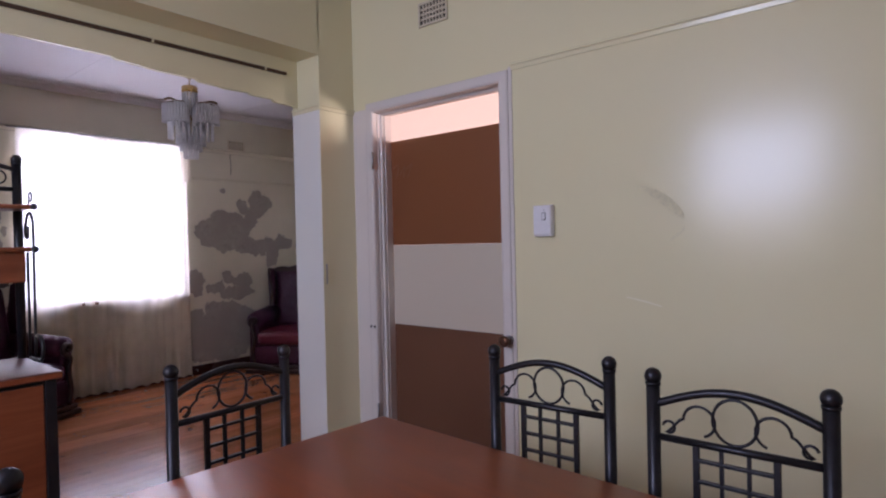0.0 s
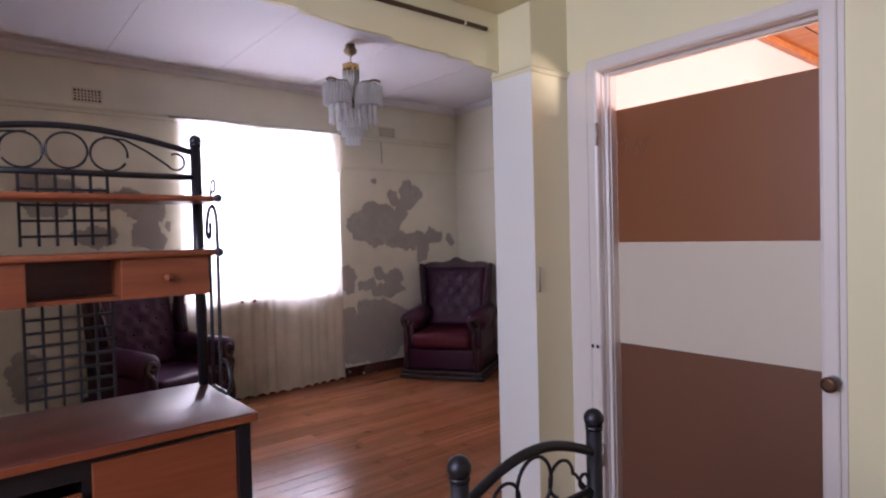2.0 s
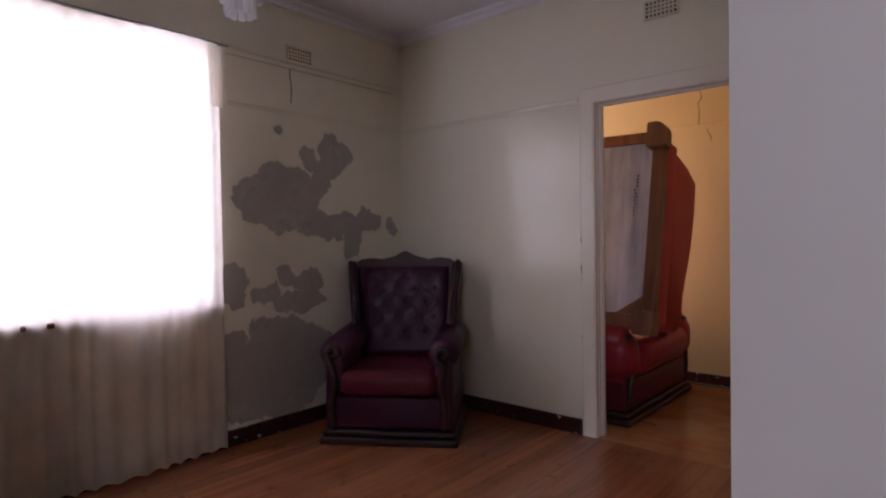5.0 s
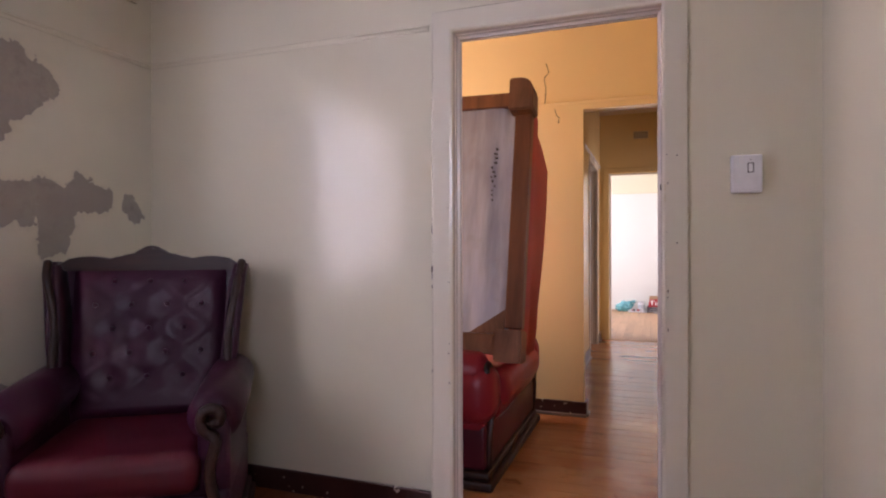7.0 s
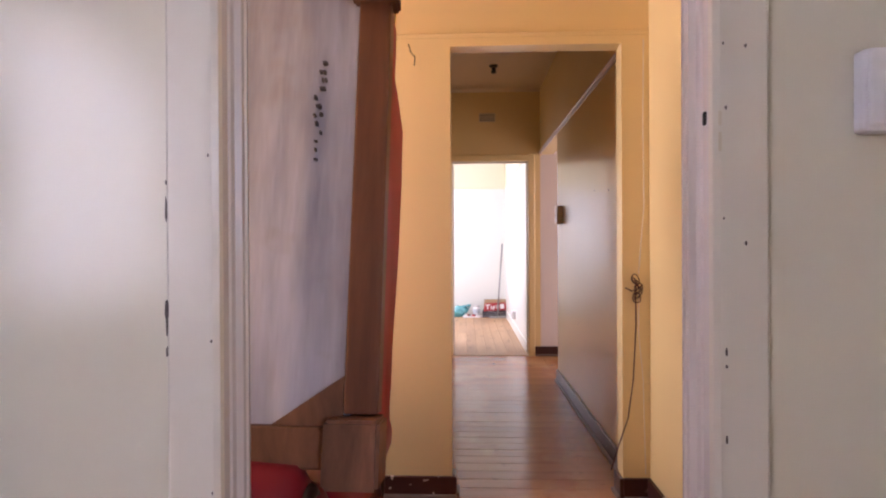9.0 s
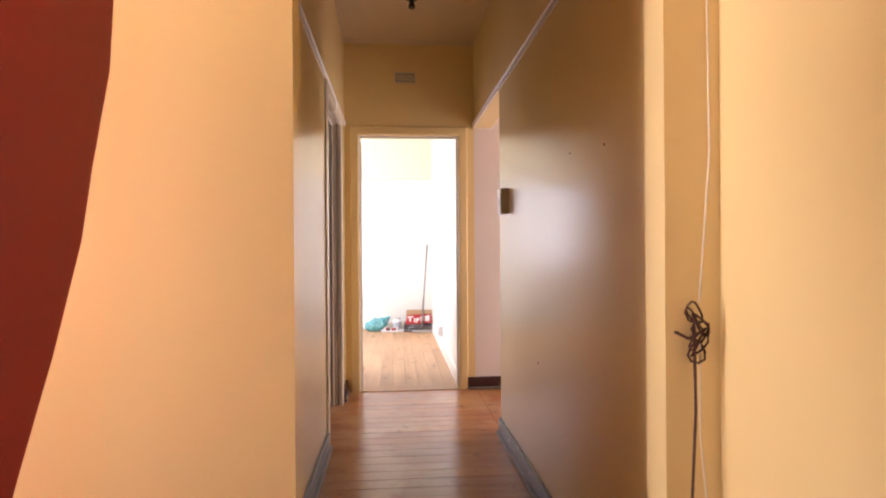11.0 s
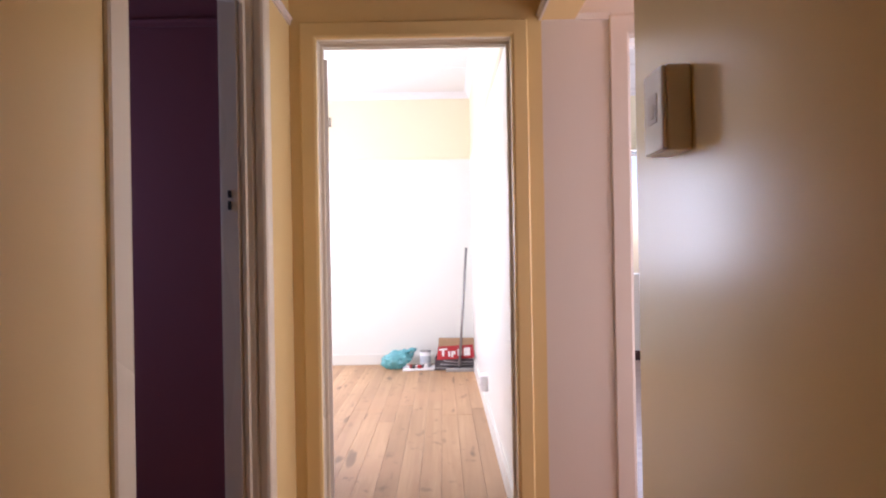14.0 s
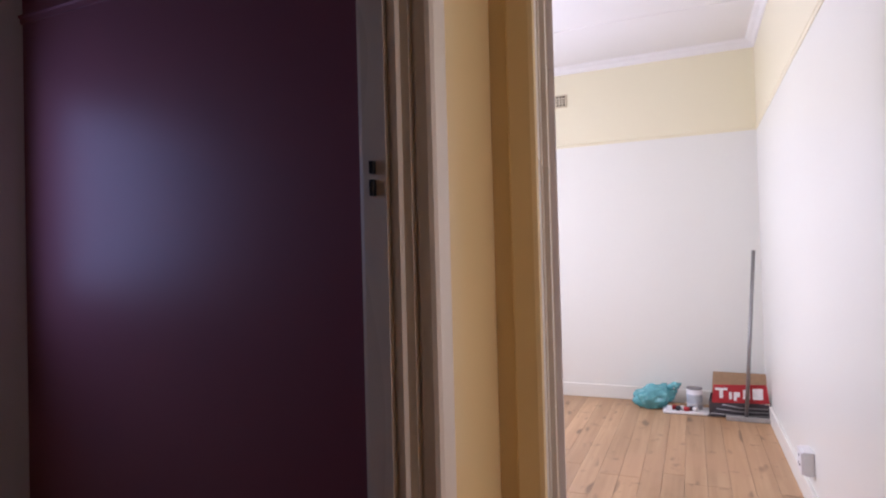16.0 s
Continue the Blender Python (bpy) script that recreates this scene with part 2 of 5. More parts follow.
def sheer(name, c, see_through=0.12, glow=0.5):
    """Net or thin cloth: lets light through, with a woven pattern of gaps."""
    m = bpy.data.materials.new(name)
    m.use_nodes = True
    t = m.node_tree
    out = t.nodes["Material Output"]
    t.nodes.remove(t.nodes["Principled BSDF"])
    d, tr, cl = t.nodes.new("ShaderNodeBsdfDiffuse"), t.nodes.new("ShaderNodeBsdfTranslucent"), t.nodes.new("ShaderNodeBsdfTransparent")
    co, nz = t.nodes.new("ShaderNodeTexCoord"), t.nodes.new("ShaderNodeTexNoise")
    nz.inputs["Scale"].default_value = 7
    t.links.new(co.outputs["Object"], nz.inputs["Vector"])
    mx = t.nodes.new("ShaderNodeMix")
    mx.data_type = "RGBA"
    mx.inputs[6].default_value, mx.inputs[7].default_value = (*tone(c, 0.75), 1), (*c, 1)
    t.links.new(nz.outputs["Fac"], mx.inputs[0])
    for n in (d, tr):
        t.links.new(mx.outputs[2], n.inputs["Color"])
    m1, m2 = t.nodes.new("ShaderNodeMixShader"), t.nodes.new("ShaderNodeMixShader")
    m1.inputs[0].default_value, m2.inputs[0].default_value = glow, see_through
    for a, b in ((d.outputs[0], m1.inputs[1]), (tr.outputs[0], m1.inputs[2]), (m1.outputs[0], m2.inputs[1]), (cl.outputs[0], m2.inputs[2]), (m2.outputs[0], out.inputs["Surface"])):
        t.links.new(a, b)
    return m


M_LEATHER = leather("oxblood_leather", (0.052, 0.010, 0.030))
M_RED_LEATHER = leather("red_leather", (0.30, 0.020, 0.030))
# red raised and gloss cut to make up for weak light on the sofa
M_SOFA_LEATHER = leather("brightened_red_leather", (0.46, 0.045, 0.05), 0.55, 0.25)
M_SEAT_LEATHER = leather("wine_red_seat_leather", (0.10, 0.011, 0.02))
M_MAHOG = wood("dark_mahogany", (0.022, 0.008, 0.006), (0.05, 0.018, 0.012), 0.38, (3, 20, 20), 0.1)
M_CHERRY = wood("cherry_laminate", (0.21, 0.052, 0.018), (0.32, 0.095, 0.036), 0.3, (18, 1.2, 18), 0.04)
M_DARKCHERRY = wood("dark_cherry_laminate", (0.075, 0.020, 0.013), (0.12, 0.034, 0.019), 0.36, (18, 1.2, 18), 0.03)
M_TABLE = wood("cherry_table_top", (0.24, 0.052, 0.015), (0.33, 0.086, 0.027), 0.33, (1.1, 16, 16), 0.02)
M_IRON = plain("gunmetal_tube", (0.035, 0.033, 0.038), 0.38, 0.75, 0.2)
M_BLACK = plain("black_enamel", (0.012, 0.011, 0.013), 0.35)
M_BRASS = plain("brass", (0.72, 0.50, 0.20), 0.25, 1.0)
M_FROST = sheer("frosted_glass_tube", (1.0, 1.0, 1.0), 0.12, 0.5)
M_NET = sheer("net_curtain", (0.90, 0.81, 0.68), 0.12)
flower = Mat("floral_curtain", 0.85)
bloom = flower.noise(11, 3, 0.6)
flower.colour(flower.mix(flower.ramp(bloom, 0.50, 0.56), flower.mix(flower.ramp(flower.noise(24, 2), 0.42, 0.55), (0.30, 0.20, 0.16), (0.46, 0.34, 0.27)), (0.72, 0.63, 0.50)))
M_FLORAL = flower.m
M_PLASTIC = plain("white_plastic", (0.80, 0.79, 0.80), 0.35, 0, 0.05)
M_DARK = plain("dark_hole", (0.01, 0.009, 0.008), 0.8)
M_STEEL = plain("worn_steel", (0.34, 0.33, 0.33), 0.4, 0.8)
M_VENT = paint("vent_paint", (0.66, 0.58, 0.42), 0.5, 0.1)
M_BROWN = paint("brown_door_paint", (0.25, 0.088, 0.030), 0.42, 0.08, wave=0.05)
M_BROWN2 = paint("dull_brown_door_paint", (0.17, 0.072, 0.036), 0.5, 0.10, wave=0.05)
M_CREAM = paint("cream_door_paint", (0.66, 0.58, 0.46), 0.42, 0.05, wave=0.05)
M_RAWWOOD = wood("rough_sofa_frame", (0.12, 0.040, 0.015), (0.23, 0.085, 0.032), 0.45, (14, 14, 1.2), 0.1)
M_LEG = wood("scuffed_sofa_leg", (0.12, 0.05, 0.024), (0.29, 0.125, 0.06), 0.55, (10, 10, 2.5), 0.1)
M_CARD = plain("cardboard", (0.42, 0.27, 0.15), 0.8)
M_REDCARD = plain("red_print", (0.40, 0.02, 0.025), 0.5)
M_INK = plain("white_print", (0.82, 0.80, 0.80), 0.5)
M_CHAR = plain("dark_clutter", (0.06, 0.05, 0.055), 0.6)
M_TEAL = plain("teal_plastic_bag", (0.13, 0.42, 0.46), 0.25, 0, 0.3, 18)
M_WIRE = plain("brown_flex", (0.07, 0.02, 0.012), 0.5)


def fold_shaded_lining():
    m = Mat("stained_fold_shaded_cloth", 0.85)
    run = m.noise(1.0, 4, 0.6, m.scaled(7, 1.2, 1.2))
    blot = m.noise(2.2, 4)
    # streaks paint the light and shade of folds; the brown blots are stains
    col = m.mix(m.ramp(run, 0.35, 0.65), (0.27, 0.27, 0.34), (0.47, 0.48, 0.60))
    col = m.mix(m.ramp(blot, 0.58, 0.74, 0, 0.6), col, (0.24, 0.17, 0.11))
    return m.colour(col).bump(run, 0.7, 0.02).m


M_LINING = fold_shaded_lining()


# ---- mesh helpers ----
def finish(name, bm, mats, parent=None):
    me = bpy.data.meshes.new(name)
    bmesh.ops.recalc_face_normals(bm, faces=bm.faces)
    bm.to_mesh(me)
    bm.free()
    for m in mats if isinstance(mats, (list, tuple)) else [mats]:
        me.materials.append(m)
    ob = new(name, me)
    if parent is not None:
        ob.parent = parent
    return ob


def part(name, bm, material, parent, label=""):
    ob = finish(name, bm, material, parent)
    return tagged(ob, label) if label else ob


def add_box(bm, x0, x1, y0, y1, z0, z1, bevel=0.0, mat=0, m=None):
    made = bmesh.ops.create_cube(bm, size=1.0)
    vs = made["verts"]
    for v in vs:
        v.co = Vector((x0 + (v.co.x + 0.5) * (x1 - x0), y0 + (v.co.y + 0.5) * (y1 - y0), z0 + (v.co.z + 0.5) * (z1 - z0)))
        if m is not None:
            v.co = m @ v.co
    faces = {f for v in vs for f in v.link_faces}
    for f in faces:
        f.material_index = mat
    if bevel > 0:
        edges = list({e for f in faces for e in f.edges})
        bmesh.ops.bevel(bm, geom=edges, offset=bevel, segments=2, affect="EDGES", profile=0.5)
    return bm


def one_box(*a, **k):
    return add_box(bmesh.new(), *a, **k)


def wall(name, axis, c0, c1, a0, a1, z0, z1, openings=(), low=None, high=None, reveal=None, low_up=None, high_up=None, cut=RAIL):
    """A wall with thickness c0..c1 across, a0..a1 along, and openings (a, b, za, zb). low and high: the paint of its two faces."""
    mats = [low, high, reveal or low, low_up or low, high_up or high]
    av = sorted({a0, a1, *(v for o in openings for v in o[:2])})
    zv = sorted({z0, z1, cut, *(v for o in openings for v in o[2:])}) if z0 < cut < z1 else sorted({z0, z1, *(v for o in openings for v in o[2:])})
    solid = lambda i, k: 0 <= i < len(av) - 1 and 0 <= k < len(zv) - 1 and not any(
        o[0] < (av[i] + av[i + 1]) / 2 < o[1] and o[2] < (zv[k] + zv[k + 1]) / 2 < o[3] for o in openings)
    bm = bmesh.new()
    at = lambda c, a, z: (c, a, z) if axis == "x" else (a, c, z)

    def quad(pts, mat):
        f = bm.faces.new([bm.verts.new(p) for p in pts])
        f.material_index = mat

    for i in range(len(av) - 1):
        for k in range(len(zv) - 1):
            if not solid(i, k):
                continue
            a, b, p, q = av[i], av[i + 1], zv[k], zv[k + 1]
            up = (p + q) / 2 > cut
            quad([at(c0, a, p), at(c0, b, p), at(c0, b, q), at(c0, a, q)], 3 if up else 0)
            quad([at(c1, a, p), at(c1, b, p), at(c1, b, q), at(c1, a, q)], 4 if up else 1)
            for (ni, nk, e) in ((i - 1, k, [(a, p), (a, q)]), (i + 1, k, [(b, p), (b, q)]), (i, k - 1, [(a, p), (b, p)]), (i, k + 1, [(a, q), (b, q)])):
                if not solid(ni, nk):
                    (s, t), (u, v) = e
                    quad([at(c0, s, t), at(c0, u, v), at(c1, u, v), at(c1, s, t)], 2)
    bmesh.ops.remove_doubles(bm, verts=bm.verts, dist=1e-5)
    return tagged(finish(name, bm, mats), kind="structure")


def tube(bm, pts, r, n=8, mat=0, cap=True):
    """A round bar along points."""
    pts = [Vector(p) for p in pts]
    rings = []
    up = Vector((0.123, 0.317, 0.94)).normalized()
    for i, p in enumerate(pts):
        d = (pts[min(i + 1, len(pts) - 1)] - pts[max(i - 1, 0)]).normalized()
        a = d.cross(up)
        if a.length < 0.05:
            a = d.cross(Vector((1, 0, 0)))
        a.normalize()
        b = d.cross(a)
        rad = r[i] if isinstance(r, (list, tuple)) else r
        rings.append([bm.verts.new(p + rad * (math.cos(k * math.tau / n) * a + math.sin(k * math.tau / n) * b)) for k in range(n)])
    for s, t in zip(rings, rings[1:]):
        for k in range(n):
            f = bm.faces.new((s[k], s[(k + 1) % n], t[(k + 1) % n], t[k]))
            f.smooth, f.material_index = True, mat
    if cap:
        bm.faces.new(rings[0]).material_index = mat
        bm.faces.new(rings[-1]).material_index = mat
    return bm


def smooth(pts, n=4):
    """Points of a flowing curve through the given ones."""
    p = [Vector(v) for v in pts]
    out = []
    for k in range(len(p) - 1):
        a, b, c, d = p[max(k - 1, 0)], p[k], p[k + 1], p[min(k + 2, len(p) - 1)]
        for j in range(n):
            t = j / n
            out.append(0.5 * (2 * b + (c - a) * t + (2 * a - 5 * b + 4 * c - d) * t * t + (3 * b - a - 3 * c + d) * t ** 3))
    return out + [p[-1]]


def ball(bm, c, r, sz=1.0):
    made = bmesh.ops.create_uvsphere(bm, u_segments=12, v_segments=8, radius=r)
    for v in made["verts"]:
        v.co = Vector((v.co.x + c[0], v.co.y + c[1], v.co.z * sz + c[2]))
        for f in v.link_faces:
            f.smooth = True
    return bm


def extrude(outline, depth, place):
    """A solid from a flat outline of (a, b) points and a thickness; place maps (a, b, depth) to a point."""
    bm = bmesh.new()
    lo = [bm.verts.new(place(a, b, 0)) for a, b in outline]
    hi = [bm.verts.new(place(a, b, depth)) for a, b in outline]
    bm.faces.new(lo)
    bm.faces.new(hi)
    n = len(outline)
    for k in range(n):
        bm.faces.new((lo[k], lo[(k + 1) % n], hi[(k + 1) % n], hi[k]))
    return bm


def rounded(x0, x1, y0, y1, z0, z1, r, seg=4):
    bm = one_box(x0, x1, y0, y1, z0, z1)
    bmesh.ops.bevel(bm, geom=list(bm.edges), offset=r, segments=seg, affect="EDGES", profile=0.5)
    for f in bm.faces:
        f.smooth = True
    return bm


def thing(name, m, label, category, group=""):
    ob = new(name)
    ob.matrix_world = m
    return tagged(ob, label, category, group)


# ---- structure ----
def slab(name, x0, x1, y0, y1, z0, z1, mat):
    return tagged(finish(name, one_box(x0, x1, y0, y1, z0, z1), mat), kind="structure")


F0, F1 = -0.2, -0.016
floor_living = slab("floor_living", WEST - 0.2, DIV_E, -2.3, LN, F0, F1, M_GAP)
floor_dining = slab("floor_dining", DIV_E, 2.4, -2.3, DN, F0, F1, M_GAP)
floor_hall = slab("floor_hall", WEST - 0.2, COR_E + 0.01, LN, END + 0.07, F0, F1, M_GAP)
floor_bedroom = slab("floor_bedroom", WEST - 0.2, BED_E, END + 0.07, FAR, F0, F1, M_GAP)
floor_kitchen = slab("floor_kitchen", COR_E + 0.01, 2.4, DN, END + 0.07, F0, F1, M_GAP)
floor_east_room = slab("floor_east_room", BED_E, 2.4, END + 0.07, FAR, F0, F1, M_GAP)
slab("ceiling_living", WEST - 0.2, -2.9, -2.5, LN + 0.06, CEIL, CEIL + 0.1, M_CEIL)
slab("ceiling_dining", -2.9, 2.6, -2.5, DN + 0.07, CEIL, CEIL + 0.1, M_CEIL)
slab("ceiling_hall", WEST - 0.2, -2.95, LN + 0.06, END + 0.06, CEIL, CEIL + 0.1, M_HALL_CEIL)
slab("ceiling_kitchen", -2.95, 2.6, DN + 0.07, END + 0.06, CEIL, CEIL + 0.1, M_KCEIL)
slab("ceiling_bedrooms", WEST - 0.2, 2.6, END + 0.06, FAR + 0.2, CEIL, CEIL + 0.1, M_BED_CEIL)
slab("ground", -40, 40, -40, 40, -0.45, -0.4, plain("dry_ground", (0.16, 0.12, 0.08), 0.9, 0, 0.3, 2))

WIN_L = (1.50, 2.90, 0.87, 2.37)
wall("wall_west", "x", WEST - 0.22, WEST, -2.3, HS, 0, CEIL, [WIN_L], M_LIVING, M_PEEL, M_WHITE)
# hall opening and side bedroom opening are unseen, made for the added lamps
wall("wall_west_north", "x", WEST - 0.22, WEST, HS, FAR, 0, CEIL, [(5.34, 6.14, 0.0, 2.25), (8.9, 9.5, 1.08, 1.92), (10.85, 12.35, 0.85, 2.15)], M_HALL, M_BED, M_BED)
wall("wall_divide", "x", LIV_E, DIV_E, DN, LN, 0, CEIL, [], M_LIVING, M_PINK)
wall("wall_pier", "x", DIV_W, DIV_E, 2.105, DN, 0, RAIL - 0.03, [], M_LIVING, M_DINING, M_SKIRT)
wall("wall_pier_top", "x", DIV_W, DIV_E, 2.105, DN, RAIL - 0.03, CEIL, [], M_LIVING, M_DINING, M_DINING)
wall("wall_lintel", "x", -3.0, DIV_E, -0.9, 2.11, 2.44, CEIL, [], M_DINING, M_DINING, M_DINING)
wall("wall_divide_south", "x", DIV_W, DIV_E, -2.3, -0.9, 0, CEIL, [], M_LIVING, M_DINING)
wall("wall_dining_north", "y", DN, DN + 0.14, DIV_E, 2.4, 0, CEIL, [(-2.642, -1.733, 0, 2.135)], M_DINING, M_PINK, M_WHITE)
wall("wall_south", "y", -2.5, -2.3, WEST - 0.2, 2.4, 0, CEIL, [(-2.10, -0.90, 1.18, 2.64)], M_DINING, M_DINING, M_WHITE)
# both openings are unseen, cut for the added kitchen and east room lamps
wall("wall_east", "x", 2.4, 2.6, -2.5, FAR + 0.2, 0, CEIL, [(3.6, 5.0, 1.0, 2.2), (10.9, 12.3, 0.9, 2.2)], M_PINK, M_DINING)
wall("wall_living_north", "y", LN, HS, WEST, LIV_E, 0, CEIL, [(-4.439, -3.595, 0, 2.067)], M_LIVING, M_HALL, M_WHITE)
wall("wall_hall_east", "x", VEST_E, -2.87, HS, PIL, 0, CEIL, [], M_HALL, M_PINK)
wall("wall_archway", "y", PIL, PIL2, WEST, -2.87, 0, CEIL, [(-4.078, -3.296, 0, 2.085)], M_HALL, M_HALL)
wall("wall_corridor_west", "x", COR_W - 0.14, COR_W, PIL2, END, 0, CEIL, [(8.42, 9.305, 0, 2.075)], M_PURPLE, M_HALL, M_WHITE)
wall("wall_corridor_east", "x", COR_E, COR_E + 0.14, PIL2, 8.535, 0, CEIL, [], M_HALL, M_PINK)
wall("wall_passage_south", "y", 8.395, 8.535, COR_E + 0.14, -1.1, 0, CEIL, [], M_PINK, M_PINK)
# unseen wall, its opening invented for the added passage lamp
wall("wall_passage_east", "x", -1.1, -0.96, 8.42, END, 0, CEIL, [(8.64, 9.6, 0.1, 2.2)], M_PINK, M_PINK)
wall("wall_kitchen_north", "y", 6.4, 6.54, -2.87, 2.4, 0, CEIL, [], M_PINK, M_PINK)
wall("wall_end", "y", END, END2, COR_W, BED_E + 0.12, 0, CEIL, [(-4.16, -3.336, 0, 2.075)], M_HALL, M_BED, M_WHITE)
wall("wall_passage_north", "y", END, END2, BED_E + 0.12, 2.4, 0, CEIL, [(-2.855, -2.07, 0, 2.05)], M_PINK, M_BED, M_WHITE)
wall("wall_purple_north", "y", END, END2, WEST, COR_W, 0, CEIL, [], M_PURPLE, M_BED)
wall("wall_bedroom_east", "x", BED_E, BED_E + 0.12, END2, FAR, 0, CEIL, [], M_BED, M_BED, None, M_BED_UP, M_BED_UP)
wall("wall_far", "y", FAR, FAR + 0.2, WEST - 0.2, 2.4, 0, CEIL, [(-6.05, -5.15, 0.85, 2.05), (-1.85, -0.95, 0.9, 2.2)], M_BED, M_BED, None, M_BED_UP, M_BED)
slab("wall_purple_south", WEST, COR_W - 0.14, PIL2, PIL2 + 0.02, 0, CEIL, M_PURPLE)

# ragged board hanging behind the lintel
rag_y = [2.11, 2.06, 1.95, 1.93, 1.80, 1.78, 1.66, 1.50, 1.48, 1.30, 1.10, 1.08, 0.80, 0.3, -0.3, -0.9]
rag_z = [2.165, 2.175, 2.178, 2.192, 2.19, 2.20, 2.197, 2.205, 2.218, 2.216, 2.23, 2.24, 2.24, 2.25, 2.25, 2.25]
outline = list(zip(rag_y, rag_z)) + [(-0.9, CEIL), (2.11, CEIL)]
tagged(finish("lintel_board", extrude(outline, 0.019, lambda a, b, d: (-3.02 + d, a, b)), M_DINING), kind="structure")


def rail(name, p, q, out, z, mat, high=0.032, deep=0.016):
    """A moulded picture rail along a wall from p to q; out: the way it stands off the wall."""
    prof = [(0, -high), (deep * 0.45, -high), (deep * 0.6, -high * 0.45), (deep, -high * 0.3), (deep, -high * 0.08), (deep * 0.7, 0), (0, 0)]
    bm = bmesh.new()
    ends = [[bm.verts.new((e[0] + out[0] * d, e[1] + out[1] * d, z + h)) for d, h in prof] for e in (p, q)]
    for k in range(len(prof)):
        bm.faces.new((ends[0][k], ends[0][(k + 1) % len(prof)], ends[1][(k + 1) % len(prof)], ends[1][k]))
    bm.faces.new(ends[0])
    bm.faces.new(ends[1])
    return tagged(finish(name, bm, mat), kind="structure")


def base(name, p, q, out, mat=None, high=0.10, deep=0.018, bead=True):
    lo, hi = (min(p[0], q[0]), min(p[1], q[1])), (max(p[0], q[0]), max(p[1], q[1]))
    ex = lambda d: (min(lo[0], lo[0] + out[0] * d), max(hi[0], hi[0] + out[0] * d), min(lo[1], lo[1] + out[1] * d), max(hi[1], hi[1] + out[1] * d))
    ob = tagged(finish(name, add_box(bmesh.new(), *ex(deep), 0, high, 0.004), mat or M_DARKBASE), kind="structure")
    if bead:
        tagged(finish("trim", add_box(bmesh.new(), *ex(deep + 0.014), 0, 0.02, 0.005), M_QUAD), kind="structure")
    return ob


# picture rails
rail("trim_rail_dining_north", (-1.67, DN), (2.4, DN), (0, -1), 2.205, M_DINING)
rail("trim_rail_pier_east", (DIV_E, 2.095), (DIV_E, DN), (1, 0), RAIL, M_DINING)
rail("trim_rail_pier_south", (DIV_W, 2.11), (DIV_E + 0.012, 2.11), (0, -1), RAIL, M_DINING)
rail("trim_rail_living_north", (WEST, LN), (-4.54, LN), (0, -1), LIV_RAIL, M_LIVING, 0.026, 0.012)
rail("trim_rail_living_north_east", (-3.50, LN), (LIV_E, LN), (0, -1), LIV_RAIL + 0.02, M_LIVING, 0.026, 0.012)
rail("trim_rail_living_west", (WEST, 3.02), (WEST, LN), (1, 0), LIV_RAIL, M_LIVING, 0.026, 0.012)
rail("trim_ledge_living_west", (WEST, -2.3), (WEST, LN - 0.1), (1, 0), 2.428, M_LIVING, 0.045, 0.045)
rail("trim_rail_hall", (WEST, PIL), (VEST_E, PIL), (0, -1), 2.145, M_HALL, 0.022, 0.010)
rail("trim_rail_corridor_east", (COR_E, PIL2), (COR_E, 8.535), (-1, 0), RAIL, M_WHITE)
rail("trim_rail_passage_north", (BED_E + 0.13, END), (-2.93, END), (0, -1), RAIL, M_PINK)
rail("trim_rail_recess", (COR_E, 8.535), (COR_E, END), (-1, 0), RAIL, M_WHITE, 0.03, 0.02)
rail("trim_rail_corridor_west", (COR_W, PIL2), (COR_W, END), (1, 0), RAIL, M_WHITE)
rail("trim_rail_purple", (WEST, END), (COR_W - 0.14, END), (0, -1), RAIL, M_PURPLE)
rail("trim_rail_bedroom_north", (WEST, FAR), (BED_E, FAR), (0, -1), RAIL, M_BED_UP, 0.026, 0.012)
rail("trim_rail_bedroom_east", (BED_E, END2), (BED_E, FAR), (-1, 0), RAIL, M_BED_UP, 0.026, 0.012)
rail("trim_rail_east_room", (BED_E + 0.12, FAR), (2.4, FAR), (0, -1), RAIL, M_BED, 0.026, 0.012)

# head of the recess opening beside the corridor
slab("wall_recess_head", COR_E, COR_E + 0.14, 8.535, END, 2.13, CEIL, M_HALL)

# skirtings
base("baseboard_living_north", (WEST, LN), (-4.53, LN), (0, -1), bead=False)
base("baseboard_living_north_east", (-3.508, LN), (LIV_E, LN), (0, -1), bead=False)
base("baseboard_living_west", (WEST, -2.3), (WEST, LN), (1, 0), bead=False)
base("baseboard_living_east", (LIV_E, DN), (LIV_E, LN), (-1, 0), bead=False)
base("baseboard_pier", (DIV_E, 2.11), (DIV_E, DN), (1, 0), bead=False)
base("baseboard_dining_north", (-1.68, DN), (2.4, DN), (0, -1), bead=False)
base("baseboard_pillar", (WEST, PIL), (-4.058, PIL), (0, -1))
base("baseboard_pillar_side", (-4.078, PIL), (-4.078, PIL2), (1, 0))
base("baseboard_arch_east", (-3.296, PIL), (VEST_E, PIL), (0, -1))
base("baseboard_arch_side", (-3.296, PIL - 0.02), (-3.296, PIL2), (-1, 0))
base("baseboard_vestibule", (VEST_E, HS), (VEST_E, PIL), (-1, 0))
base("baseboard_corridor_east", (COR_E, PIL2), (COR_E, 8.535), (-1, 0))
base("baseboard_corridor_west", (COR_W, PIL2), (COR_W, 8.35), (1, 0))
base("baseboard_corridor_corner", (COR_W, 9.375), (COR_W, END), (1, 0))
base("baseboard_passage_north", (BED_E + 0.06, END), (-2.94, END), (0, -1))
